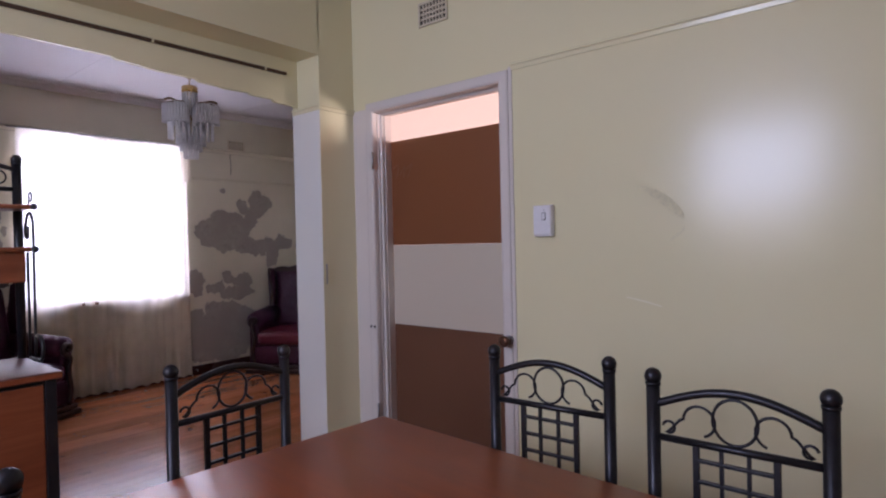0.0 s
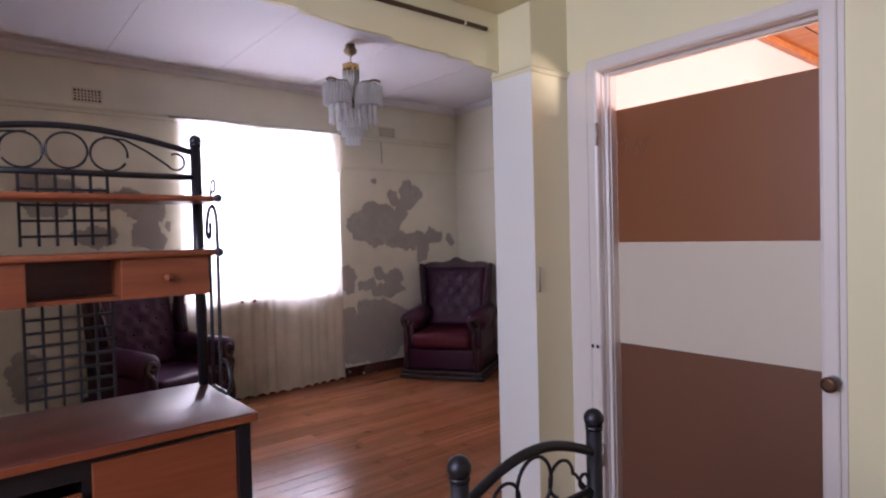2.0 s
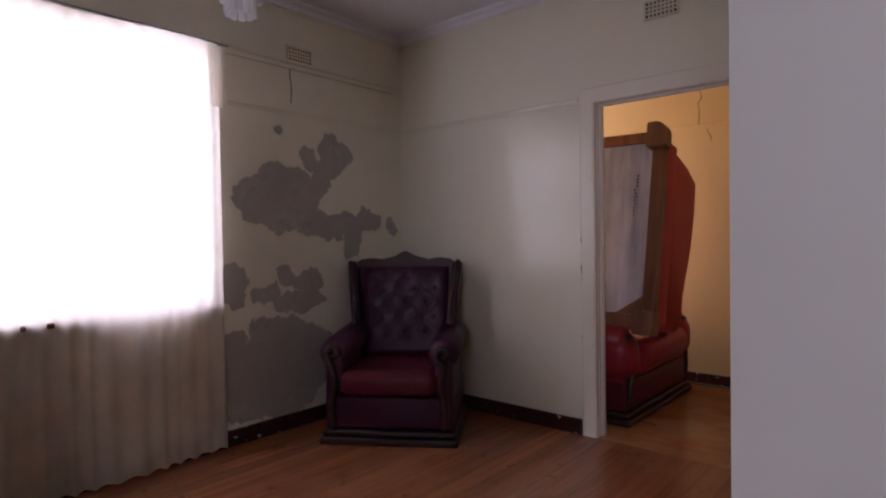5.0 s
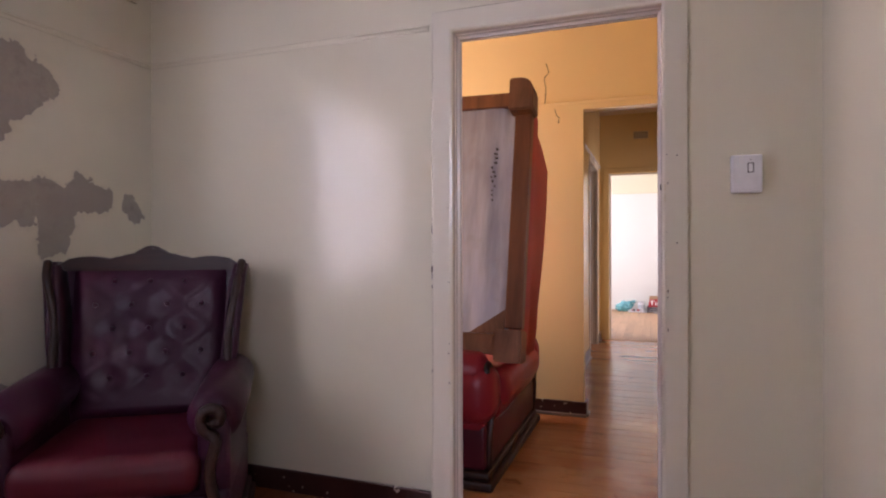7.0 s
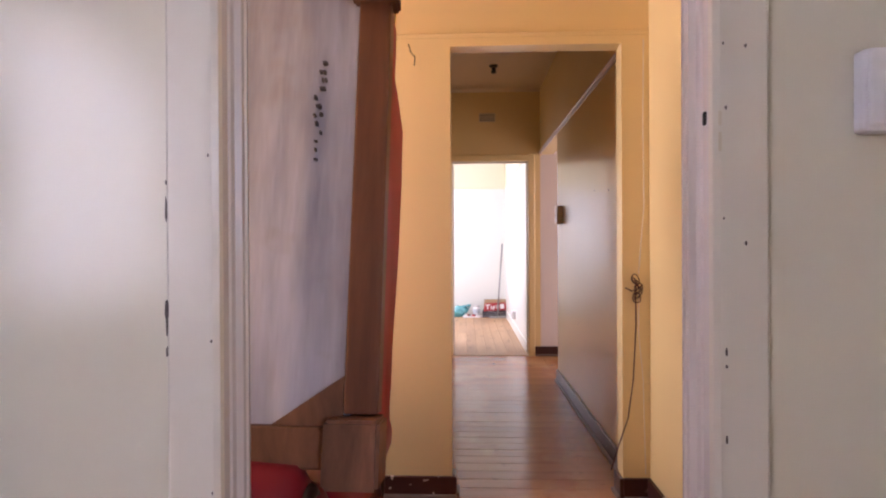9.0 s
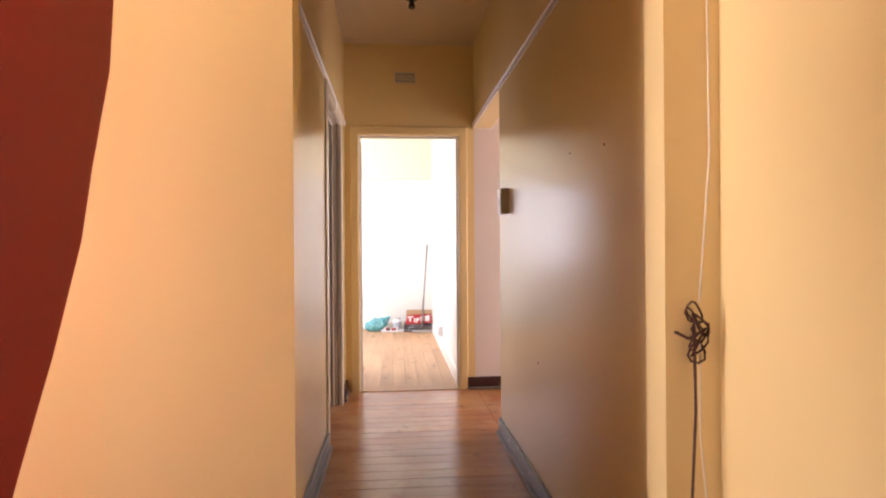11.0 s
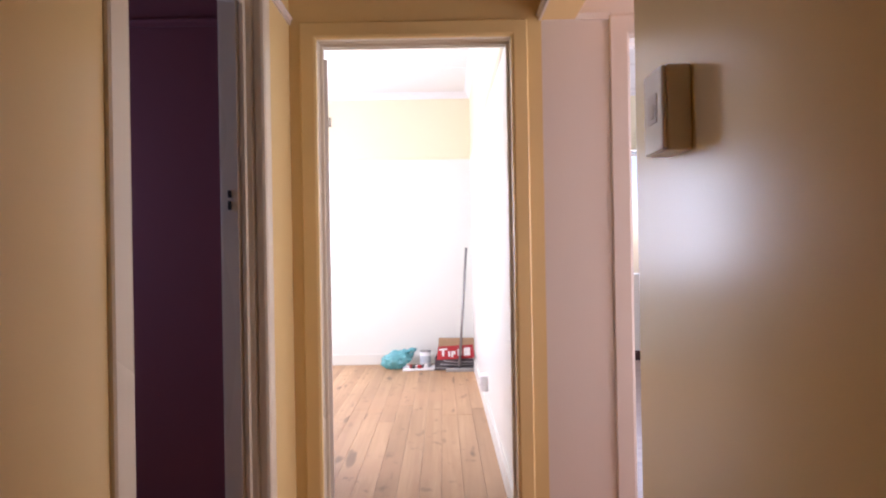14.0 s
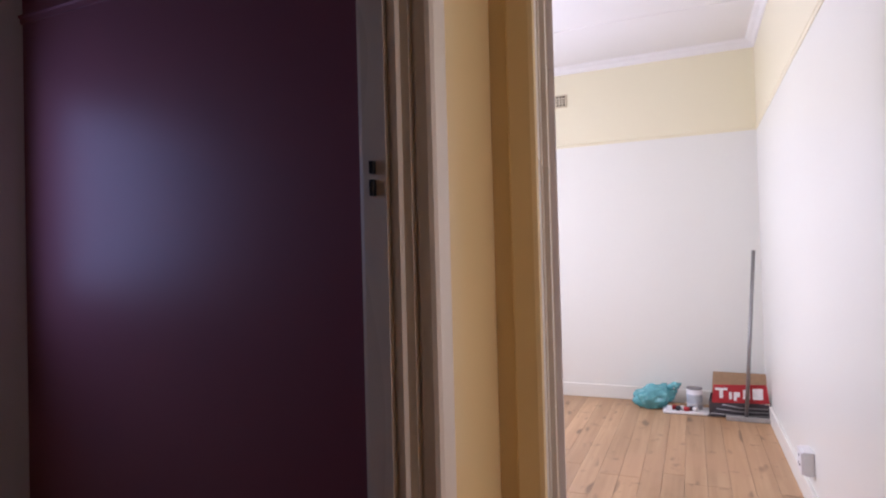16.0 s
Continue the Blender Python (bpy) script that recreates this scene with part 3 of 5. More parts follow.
base("baseboard_bedroom_north", (WEST, FAR), (BED_E, FAR), (0, -1), M_SKIRT, 0.11, 0.018, False)
base("baseboard_bedroom_east", (BED_E, END2), (BED_E, FAR), (-1, 0), M_SKIRT, 0.11, 0.018, False)
base("baseboard_purple", (WEST, END), (COR_W - 0.14, END), (0, -1), M_SKIRT, 0.10, 0.018, False)
base("baseboard_east_room", (BED_E + 0.12, FAR), (2.4, FAR), (0, -1), M_DARKBASE, 0.10, 0.018, False)


def cornice(name, p, q, out, mat, s=0.06):
    prof = [(0, 0), (s, 0), (s * 0.85, -s * 0.25), (s * 0.45, -s * 0.5), (s * 0.2, -s * 0.9), (0, -s)]
    bm = bmesh.new()
    ends = [[bm.verts.new((e[0] + out[0] * d, e[1] + out[1] * d, CEIL + h)) for d, h in prof] for e in (p, q)]
    for k in range(len(prof)):
        bm.faces.new((ends[0][k], ends[0][(k + 1) % len(prof)], ends[1][(k + 1) % len(prof)], ends[1][k]))
    return tagged(finish(name, bm, mat), kind="structure")


cornice("trim_cornice_living_west", (WEST, -2.3), (WEST, LN), (1, 0), M_CEIL)
cornice("trim_cornice_living_north", (WEST, LN), (LIV_E, LN), (0, -1), M_CEIL)
cornice("trim_cornice_living_east", (LIV_E, DN), (LIV_E, LN), (-1, 0), M_CEIL)
cornice("trim_cornice_bedroom_north", (WEST, FAR), (BED_E, FAR), (0, -1), M_BED_CEIL)
cornice("trim_cornice_bedroom_east", (BED_E, END2), (BED_E, FAR), (-1, 0), M_BED_CEIL)
cornice("trim_cornice_east_room", (BED_E + 0.12, FAR), (2.4, FAR), (0, -1), M_BED_CEIL)
cornice("trim_cornice_hall_end", (COR_W, END), (COR_E, END), (0, -1), M_HALL_CEIL, 0.03)
for y in (0.14, 0.98, 1.80, 2.65, 3.50):
    tagged(finish("trim", one_box(WEST, LIV_E if y > DN else DIV_W, y - 0.018, y + 0.018, CEIL - 0.003, CEIL + 0.02, 0.001), M_CEIL), kind="structure")
for y in (10.7, 11.6, 12.5):
    tagged(finish("trim", one_box(WEST, BED_E, y - 0.012, y + 0.012, CEIL - 0.005, CEIL + 0.02, 0.002), M_BED_CEIL), kind="structure")
    tagged(finish("trim", one_box(BED_E + 0.12, 2.4, y - 0.012, y + 0.012, CEIL - 0.005, CEIL + 0.02, 0.002), M_BED_CEIL), kind="structure")
for x in (-2.6, -2.2, -1.8, -1.4, -1.0):
    tagged(finish("trim", one_box(x - 0.004, x + 0.004, DN + 0.14, 6.4, CEIL - 0.004, CEIL + 0.02), M_GAP), kind="structure")
tagged(finish("trim", one_box(-2.87, -2.81, DN + 0.14, 6.4, CEIL - 0.05, CEIL - 0.001, 0.006), M_KCEIL), kind="structure")

def door_frame(name, axis, front, back, a0, a1, top, face_mat, lining_mat, wide=0.075, faces=(True, True)):
    """A pressed-steel door frame lining an opening a0..a1 between two wall faces: flat face, rebate, grooves and stop."""
    deep = abs(back - front)
    way = 1 if back > front else -1
    half = [(wide, -0.002), (wide, 0.008), (wide - 0.005, 0.012), (0.004, 0.013), (-0.007, 0.009), (-0.010, 0.0)]
    mid = [(-0.010, -0.022), (-0.003, -0.026), (-0.003, -0.031), (-0.010, -0.035), (-0.010, -0.052), (-0.022, -0.056), (-0.022, -0.068), (-0.014, -0.072), (-0.014, -0.078), (-0.022, -0.082)]
    prof = (half if faces[0] else half[-1:]) + mid + ([(u, -deep - v) for u, v in reversed(half)] if faces[1] else [(-0.022, -deep)])
    split = len(half) if faces[0] else 1
    bm = bmesh.new()

    def at(a, v, z):
        return (a, front - way * v, z) if axis == "y" else (front - way * v, a, z)

    rows = [[bm.verts.new(at(*p)) for p in ((a0 - u, v, 0), (a0 - u, v, top + u), (a1 + u, v, top + u), (a1 + u, v, 0))] for u, v in prof]
    for n, (r, q) in enumerate(zip(rows, rows[1:])):
        for k in range(3):
            bm.faces.new((r[k], r[k + 1], q[k + 1], q[k])).material_index = 0 if n < split - 1 else 1
    return tagged(finish(name, bm, [face_mat, lining_mat]), kind="structure")


door_frame("frame_living_door", "y", LN, HS, -4.439, -3.595, 2.067, M_FACE, M_WHITE, 0.085)
door_frame("frame_dining_door", "y", DN, DN + 0.14, -2.642, -1.733, 2.135, M_WHITE, M_WHITE, 0.045)
door_frame("frame_end_door", "y", END, END2, -4.16, -3.336, 2.075, M_HALL, M_BEIGE, 0.06)
# beige in place of white stands in for the dim, warm light on this frame
door_frame("frame_purple_door", "x", COR_W, COR_W - 0.14, 8.42, 9.305, 2.075, M_BEIGE, M_BEIGE, 0.065)
door_frame("frame_east_room_door", "y", END, END2, -2.862, -2.05, 2.07, M_PINK, M_PINK, 0.075)
slab("trim_dining_jamb_board", -2.80, -2.69, DN - 0.006, DN + 0.001, 0, 2.15, M_WHITE)
slab("trim_dining_jamb_right", -1.685, -1.667, DN - 0.008, DN + 0.001, 0, 2.19, M_WHITE)
slab("trim_end_threshold", -4.135, -3.361, END - 0.01, END2, -0.015, 0.006, M_PINE)

# ---- window and curtains ----
win = tagged(new("window_1"), "white wooden living room window behind a net curtain", "window", kind="structure")
y0, y1, z0, z1 = WIN_L
xw = WEST - 0.12
for a, b, c, d in ((y0, y0 + 0.05, z0, z1), (y1 - 0.05, y1, z0, z1), (y0, y1, z0, z0 + 0.05), (y0, y1, z1 - 0.05, z1), ((y0 + y1) / 2 - 0.025, (y0 + y1) / 2 + 0.025, z0, z1)):
    part("window_frame", one_box(xw - 0.025, xw + 0.025, a + 0.001, b - 0.001, c + 0.001, d - 0.001, 0.005), M_WHITE, win)
part("window_sill", one_box(WEST - 0.09, WEST + 0.03, y0 - 0.04, y1 + 0.04, z0 - 0.03, z0 - 0.001, 0.006), M_BROWN2, win, "dark brown sill")
glass = Mat("window_glass", 0.0)
glass.b.inputs["Transmission Weight"].default_value, glass.b.inputs["IOR"].default_value = 1.0, 1.01
for a, b in ((y0 + 0.05, (y0 + y1) / 2 - 0.025), ((y0 + y1) / 2 + 0.025, y1 - 0.05)):
    pane = part("pane", one_box(xw - 0.003, xw + 0.003, a, b, z0 + 0.05, z1 - 0.05), glass.m, win)
    pane.visible_shadow = False


def hanging(name, place, wide, top, bottom, waves, depth, mat, label, category, hem=0.012, flare=0.0, seed=1):
    """A gathered curtain in the plane x = place, or its own frame, hung from top to bottom with uneven folds."""
    rng = random.Random(seed)
    bm = bmesh.new()
    nu, nv = int(waves * 10), 14
    amp = [0.6 + 0.8 * rng.random() for _ in range(int(waves) + 2)]
    ph = [rng.uniform(-0.5, 0.5) for _ in range(int(waves) + 2)]
    grid = []
    for j in range(nv + 1):
        v = j / nv
        row = []
        for i in range(nu + 1):
            u = i / nu
            w = (u + 0.014 * math.sin(9 * u + seed) + 0.010 * math.sin(23 * u + 1)) * waves * 0.95 + 0.4
            k = int(w)
            f = math.sin(math.tau * w + ph[k] * v) * amp[k] * depth * (0.55 + 0.5 * v)
            z = top + (bottom - top) * v + (hem * math.sin(math.tau * w * 1.0 + 1.2) if j == nv else 0)
            row.append(bm.verts.new((f + 0.02 * math.sin(3.1 * u * 3 + 2 * v), (u - 0.5) * wide * (1 + flare * v), z)))
        grid.append(row)
    for j in range(nv):
        for i in range(nu):
            bm.faces.new((grid[j][i], grid[j][i + 1], grid[j + 1][i + 1], grid[j + 1][i])).smooth = True
    th = thing(name, place, label, category)
    part("cloth", bm, mat, th)
    return th


net = hanging("net_curtain", pose(WEST + 0.055, 2.205, 0), 1.47, 2.405, 0.016, 16, 0.010, M_NET, "sheer cream net curtain hanging over the bright window to the floor", "curtain", 0.009, 0.03, 4)
part("curtain_rail", tube(bmesh.new(), [(0, -0.80, 2.41), (0, 0.80, 2.41)], 0.008), M_STEEL, net, "thin steel curtain wire")
tail = bmesh.new()
cols = [(0.024 + 0.006 * math.sin(1.9 * k), 0.665 + 0.014 * k) for k in range(8)]
rows = [[tail.verts.new((x, y, z + (0.006 * (k % 2) if z < 2.08 else 0))) for k, (x, y) in enumerate(cols)] for z in (2.03, 2.21, 2.39)]
for lo, hi in zip(rows, rows[1:]):
    for k in range(7):
        tail.faces.new((lo[k], lo[k + 1], hi[k + 1], hi[k])).smooth = True
part("hem_tail", tail, M_NET, net)
floral = hanging("floral_curtain", pose(-1.25, FAR - 0.09, 0, 0, 0, 90), 0.40, 2.23, 0.10, 5, 0.028, M_FLORAL, "brown and cream floral curtain gathered beside a bedroom window", "curtain", 0.006, 0.0, 9)
part("curtain_rail", one_box(-0.03, 0.04, -1.5, 0.30, 2.24, 2.36, 0.006), M_BED, floral, "cream wooden pelmet")


# ---- wall fittings ----
def air_vent(m, cols, rows, w, h, label):
    """A cast air brick cover: a plate pierced by rows of holes, built as bars over a dark recess. Faces -y."""
    th = thing("air_vent", m, label, "vent", "air vents")
    part("backing", one_box(-w / 2 + 0.004, w / 2 - 0.004, -0.003, 0.001, -h / 2 + 0.004, h / 2 - 0.004), M_DARK, th)
    fr = bmesh.new()
    for a, b, c, d in ((-w / 2, w / 2, h / 2 - 0.012, h / 2), (-w / 2, w / 2, -h / 2, -h / 2 + 0.012), (-w / 2, -w / 2 + 0.012, -h / 2 + 0.0121, h / 2 - 0.0121), (w / 2 - 0.012, w / 2, -h / 2 + 0.0121, h / 2 - 0.0121)):
        add_box(fr, a, b, -0.012, 0, c, d)
    part("frame", fr, M_VENT, th)
    for k in range(1, cols):
        x = -w / 2 + 0.012 + (w - 0.024) * k / cols
        part("bar", one_box(x - 0.0045, x + 0.0045, -0.010, -0.002, -h / 2 + 0.01, h / 2 - 0.01), M_VENT, th)
    for k in range(1, rows):
        z = -h / 2 + 0.012 + (h - 0.024) * k / rows
        part("bar", one_box(-w / 2 + 0.01, w / 2 - 0.01, -0.0115, -0.003, z - 0.0045, z + 0.0045), M_VENT, th)
    return th


VL = "cream-painted cast air vent set high in the wall"
air_vent(pose(-2.15, DN, 2.585), 8, 4, 0.20, 0.13, VL)
air_vent(pose(WEST, 0.85, 2.515, 0, 0, 90), 8, 4, 0.20, 0.11, VL)
air_vent(pose(WEST, 3.55, 2.486, 0, 0, 90), 8, 4, 0.20, 0.11, VL)
air_vent(pose(-4.02, LN, 2.525), 8, 4, 0.20, 0.11, VL)
air_vent(pose(-3.775, END, 2.53), 7, 4, 0.17, 0.09, VL)
air_vent(pose(-4.87, FAR, 2.545), 6, 4, 0.18, 0.11, VL)


def light_switch(m, w, h, label):
    """A surface-mounted switch: a tapered box, a bevelled plate and a small rocker set high in it."""
    th = thing("light_switch", m, label, "switch", "light switches")
    part("box", one_box(-w / 2, w / 2, -0.032, 0, -h / 2, h / 2, 0.007), M_PLASTIC, th)
    part("plate", one_box(-w / 2 + 0.003, w / 2 - 0.002, -0.040, -0.0321, -h / 2 + 0.010, h / 2 - 0.002, 0.004), M_PLASTIC, th)
    part("rocker_gap", one_box(0.001, 0.021, -0.0405, -0.0395, 0.002, 0.037), M_CHAR, th, "dark slot round the rocker")
    part("rocker", one_box(0.004, 0.018, -0.0435, -0.0396, 0.005, 0.034, 0.0015), M_PLASTIC, th)
    part("screw", one_box(0.009, 0.013, -0.0415, -0.0398, 0.046, 0.050), M_STEEL, th)
    return th


light_switch(pose(-1.497, DN, 1.441), 0.096, 0.145, "white plastic light switch on the yellow dining room wall")
light_switch(pose(-3.322, LN, 1.407), 0.10, 0.135, "white plastic light switch beside the living room doorway")

bell = thing("wall_box", pose(COR_E, 8.30, 1.418), "cream plastic junction box on the corridor wall", "box")
part("box", one_box(-0.042, 0, -0.045, 0.045, -0.073, 0.073, 0.004), M_BEIGE, bell)
part("lid", one_box(-0.050, -0.0421, -0.043, 0.043, -0.071, 0.071, 0.003), M_BEIGE, bell)
part("label", one_box(-0.0512, -0.0500, -0.020, 0.020, -0.02, 0.03), M_CREAM, bell, "faded label")
part("latch", one_box(-0.0525, -0.0512, -0.008, 0.008, -0.012, 0.012), M_VENT, bell)

sock = thing("wall_socket", pose(BED_E, 11.44, 0.225), "white plastic wall socket above the bedroom skirting", "socket")
part("box", one_box(-0.045, 0, -0.06, 0.06, -0.05, 0.06, 0.005), M_PLASTIC, sock)
part("plate", one_box(-0.053, -0.0451, -0.056, 0.056, -0.046, 0.056, 0.003), M_PLASTIC, sock)
for y, z in ((0, 0.03), (-0.018, -0.01), (0.018, -0.01)):
    part("pin_hole", one_box(-0.0545, -0.0528, y - 0.005, y + 0.005, z - 0.005, z + 0.005), M_DARK, sock)

holder = thing("lamp_holder", pose(-3.744, 8.87, CEIL), "bare brown bakelite lamp holder on the corridor ceiling", "lamp")
part("rose", tube(bmesh.new(), [(0, 0, 0), (0, 0, -0.012), (0, 0, -0.022)], [0.042, 0.04, 0.02], 14), M_BLACK, holder)
part("socket", tube(bmesh.new(), [(0, 0, -0.02), (0, 0, -0.05), (0, 0, -0.052), (0, 0, -0.07)], [0.018, 0.018, 0.024, 0.022], 12), M_BLACK, holder)

# lock and hinge marks left on frames
for za, zb in ((1.357, 1.381), (1.314, 1.346)):
    tagged(finish("lock_slot", one_box(-3.594, -3.589, LN - 0.0136, LN - 0.0125, za, zb), M_VENT), "painted-over lock slot in the door frame", "lock slot", "lock slots")
tagged(finish("strike_plate", one_box(-3.609, -3.6045, LN + 0.006, LN + 0.016, 1.362, 1.385, 0.002), M_DARK), "dark worn lock hole in a white door jamb", "strike plate")
tagged(finish("strike_plate", add_box(one_box(-4.380, -4.372, 9.275, 9.29, 1.378, 1.402), -4.380, -4.372, 9.275, 9.29, 1.335, 1.366), M_DARK), "dark lock slots in a white door jamb", "strike plate")
tagged(finish("strike_plate", add_box(one_box(-2.683, -2.670, DN - 0.0145, DN, 0.855, 0.87), -2.655, -2.642, DN - 0.0145, DN, 0.855, 0.87), M_DARK), "two dark bolt holes in a white door frame", "strike plate")
for z in (1.84, 0.36):
    h = thing("hinge", pose(-2.632, DN - 0.012, z), "painted steel hinge on the empty white door frame", "hinge", "old hinges")
    part("leaf", one_box(-0.022, 0.0, -0.003, 0.003, -0.05, 0.05, 0.001), M_WHITE, h)
    part("knuckle", tube(bmesh.new(), [(0.003, -0.004, -0.05), (0.003, -0.004, 0.05)], 0.006), M_STEEL, h)
tagged(finish("wall_hook", tube(bmesh.new(), [(DIV_E + 0.001, 2.125, 1.13), (DIV_E + 0.012, 2.12, 1.13), (DIV_E + 0.012, 2.12, 1.24), (DIV_E + 0.001, 2.125, 1.24)], 0.004), M_STEEL), "thin steel hook on the corner of the pier", "hook")
M_CHIP = plain("bare_steel_chip", (0.10, 0.075, 0.065), 0.7, 0, 0.4, 90)
chips = random.Random(12)


def paint_chip(x, y, z, half, wide):
    """A ragged flake of missing paint on a face that looks towards -y."""
    n = 9
    ring = [(x + wide * (0.7 + 0.6 * chips.random()) * math.cos(k * math.tau / n), z + half * (0.7 + 0.5 * chips.random()) * math.sin(k * math.tau / n)) for k in range(n)]
    bm = extrude(ring, 0.0012, lambda a, b, d: (a, y - d, b))
    tagged(finish("paint_chip", bm, M_CHIP), "dark chip in the white paint of the door frame", "paint chip", "paint chips")


for z, half, wide in ((1.272, 0.004, 0.0015), (1.225, 0.024, 0.002), (1.055, 0.018, 0.0038), (1.03, 0.022, 0.0022), (0.982, 0.010, 0.002), (0.62, 0.008, 0.0015)):
    paint_chip(-4.523, LN - 0.0105, z, half, wide)
for k in range(14):
    paint_chip(chips.choice((-4.449, -4.445, -3.586, -3.582, -3.55)), LN - 0.0125, chips.uniform(0.2, 1.75), chips.choice((0.003, 0.004, 0.007)), chips.choice((0.0012, 0.002)))

# curtain rod under the lintel
rod = thing("curtain_rod", pose(-2.991, 0, 2.352), "old dark metal curtain track under the lintel", "curtain rod")
part("track", one_box(-0.008, 0.008, -0.8, 2.02, -0.008, 0.008, 0.002), plain("rusty_track", (0.09, 0.05, 0.03), 0.5, 0.4), rod)
for k in range(5):
    y = -0.6 + 0.62 * k
    part("clip", one_box(-0.008, 0.010, y - 0.005, y + 0.005, -0.010, 0.013, 0.001), M_DINING, rod)

# boarded doorway in the dining room
leaf = thing("boarded_door", pose(0, 0, 0), "flat board filling the doorway, painted brown, cream and brown", "door")
for nm, za, zb, mt in (("upper_panel", 1.341, 1.966, M_BROWN), ("middle_panel", 0.863, 1.341, M_CREAM), ("lower_panel", 0.004, 0.863, M_BROWN2)):
    part(nm, one_box(-2.63, -1.745, DN + 0.141, DN + 0.161, za + 0.0005, zb - 0.0005, 0.0008), mt, leaf)
scrawl = bmesh.new()
for a in ([(0, 0.06), (0.03, 0.085), (0.04, 0.06), (0.02, 0.0)], [(0.05, 0.02), (0.09, 0.07), (0.08, 0.0)], [(0.1, 0.05), (0.15, 0.08), (0.11, 0.0)]):
    tube(scrawl, [(-2.61 + p, DN + 0.1405, 1.74 + q) for p, q in a], 0.0015, 5)
part("chalk_marks", scrawl, plain("chalk", (0.33, 0.19, 0.13), 0.9), leaf, "faint chalk scrawl")
knob = thing("door_knob", pose(-1.703, DN - 0.012, 0.868), "dull bronze knob on the frame of the boarded doorway", "knob")
part("rose", tube(bmesh.new(), [(0, 0.002, 0), (0, -0.008, 0)], 0.024, 14), M_STEEL, knob)
part("handle", tube(bmesh.new(), [(0, -0.008, 0), (0, -0.03, 0), (0, -0.04, 0), (0, -0.055, 0), (0, -0.062, 0)], [0.010, 0.011, 0.026, 0.027, 0.015], 14), plain("bronze", (0.16, 0.08, 0.05), 0.35, 0.7), knob)

# open bedroom door
bd = thing("bedroom_door", pose(-4.135, END2 + 0.014, 0, 0, 0, 20), "white-painted flush door standing open into the bedroom", "door")
part("leaf", one_box(-0.04, 0, 0, 0.76, 0.008, 2.03, 0.003), M_WHITE, bd)
part("handle", tube(bmesh.new(), [(0, 0.69, 1.0), (0.05, 0.69, 1.0), (0.05, 0.60, 1.0)], 0.008), M_STEEL, bd, "steel lever handle")
part("hinge", one_box(-0.03, -0.004, -0.003, 0.001, 1.70, 1.80), M_WHITE, bd)

# loose flex on the archway pier
flex = thing("loose_cable", pose(0, 0, 0), "loose brown cable with a knotted end hanging on the archway pier", "cable")
part("upper_run", tube(bmesh.new(), [(-3.198, PIL - 0.006, 2.10), (-3.202, PIL - 0.007, 1.7), (-3.198, PIL - 0.006, 1.35), (-3.225, PIL - 0.010, 1.03)], 0.0022, 6), M_BEIGE, flex, "painted-over cable run")
lower = [(-3.240, PIL - 0.015, 0.98), (-3.240, PIL - 0.02, 0.80), (-3.255, PIL - 0.025, 0.55), (-3.280, PIL - 0.03, 0.38), (-3.325, PIL - 0.03, 0.25), (-3.355, PIL - 0.02, 0.14)]
part("lower_run", tube(bmesh.new(), lower, 0.0032, 6), M_WIRE, flex)
part("loop", tube(bmesh.new(), [(-3.225, PIL - 0.012, 0.98), (-3.225, PIL - 0.01, 0.75), (-3.205, PIL - 0.008, 0.55), (-3.195, PIL - 0.006, 0.12)], 0.0018, 6), M_BEIGE, flex)
knot = bmesh.new()
kr = random.Random(3)
for k in range(7):
    c = Vector((-3.230 + kr.uniform(-0.012, 0.012), PIL - 0.018, 0.955 + 0.014 * k - 0.03))
    tube(knot, [c + Vector((0.018 * math.cos(a), 0.008 * math.sin(2 * a), 0.024 * math.sin(a + k))) for a in [j * math.tau / 9 for j in range(10)]], 0.0026, 6)
tube(knot, [(-3.235, PIL - 0.02, 0.965), (-3.260, PIL - 0.03, 0.955), (-3.290, PIL - 0.03, 0.97)], 0.0034, 6)
part("knot", knot, M_WIRE, flex)
for k, pts in enumerate(([(-4.330, 2.42), (-4.310, 2.36), (-4.345, 2.32), (-4.330, 2.24), (-4.340, 2.14)], [(-4.270, 2.10), (-4.260, 2.06), (-4.240, 2.04), (-4.245, 2.0)])):
    tagged(finish("wall_crack", tube(bmesh.new(), [(x, PIL - 0.0005, z) for x, z in pts], 0.0022, 5), M_DARK), "thin dark crack in the yellow hall plaster", "crack", "plaster cracks")
tagged(finish("wall_crack", tube(bmesh.new(), [(WEST + 0.0005, 3.49, 2.43), (WEST + 0.0005, 3.47, 2.35), (WEST + 0.0005, 3.485, 2.25), (WEST + 0.0005, 3.475, 2.16)], 0.003, 5), M_DARK), "thin dark crack in the cream plaster", "crack", "plaster cracks")
for y, z in ((7.1, 1.50), (6.75, 1.47), (7.6, 0.62)):
    tagged(finish("wall_plug", tube(bmesh.new(), [(COR_E + 0.001, y, z), (COR_E - 0.003, y, z)], 0.004, 8), M_BROWN2), "small dark wall plug hole in the corridor wall", "wall plug", "wall plugs")

# scuffed plaster on the dining room wall
M_SCUFF = plain("scuffed_plaster", tone(DINING_C, 0.93), 0.75, 0, 0.12, 60)


def wall_scuff(outline, mat, label):
    """A shallow ragged scar on the dining room's north wall, from (x, z) points."""
    tagged(finish("wall_scuff", extrude(outline, 0.0012, lambda a, b, d: (a, DN - d, b)), mat), label, "scuff", "wall scuffs")


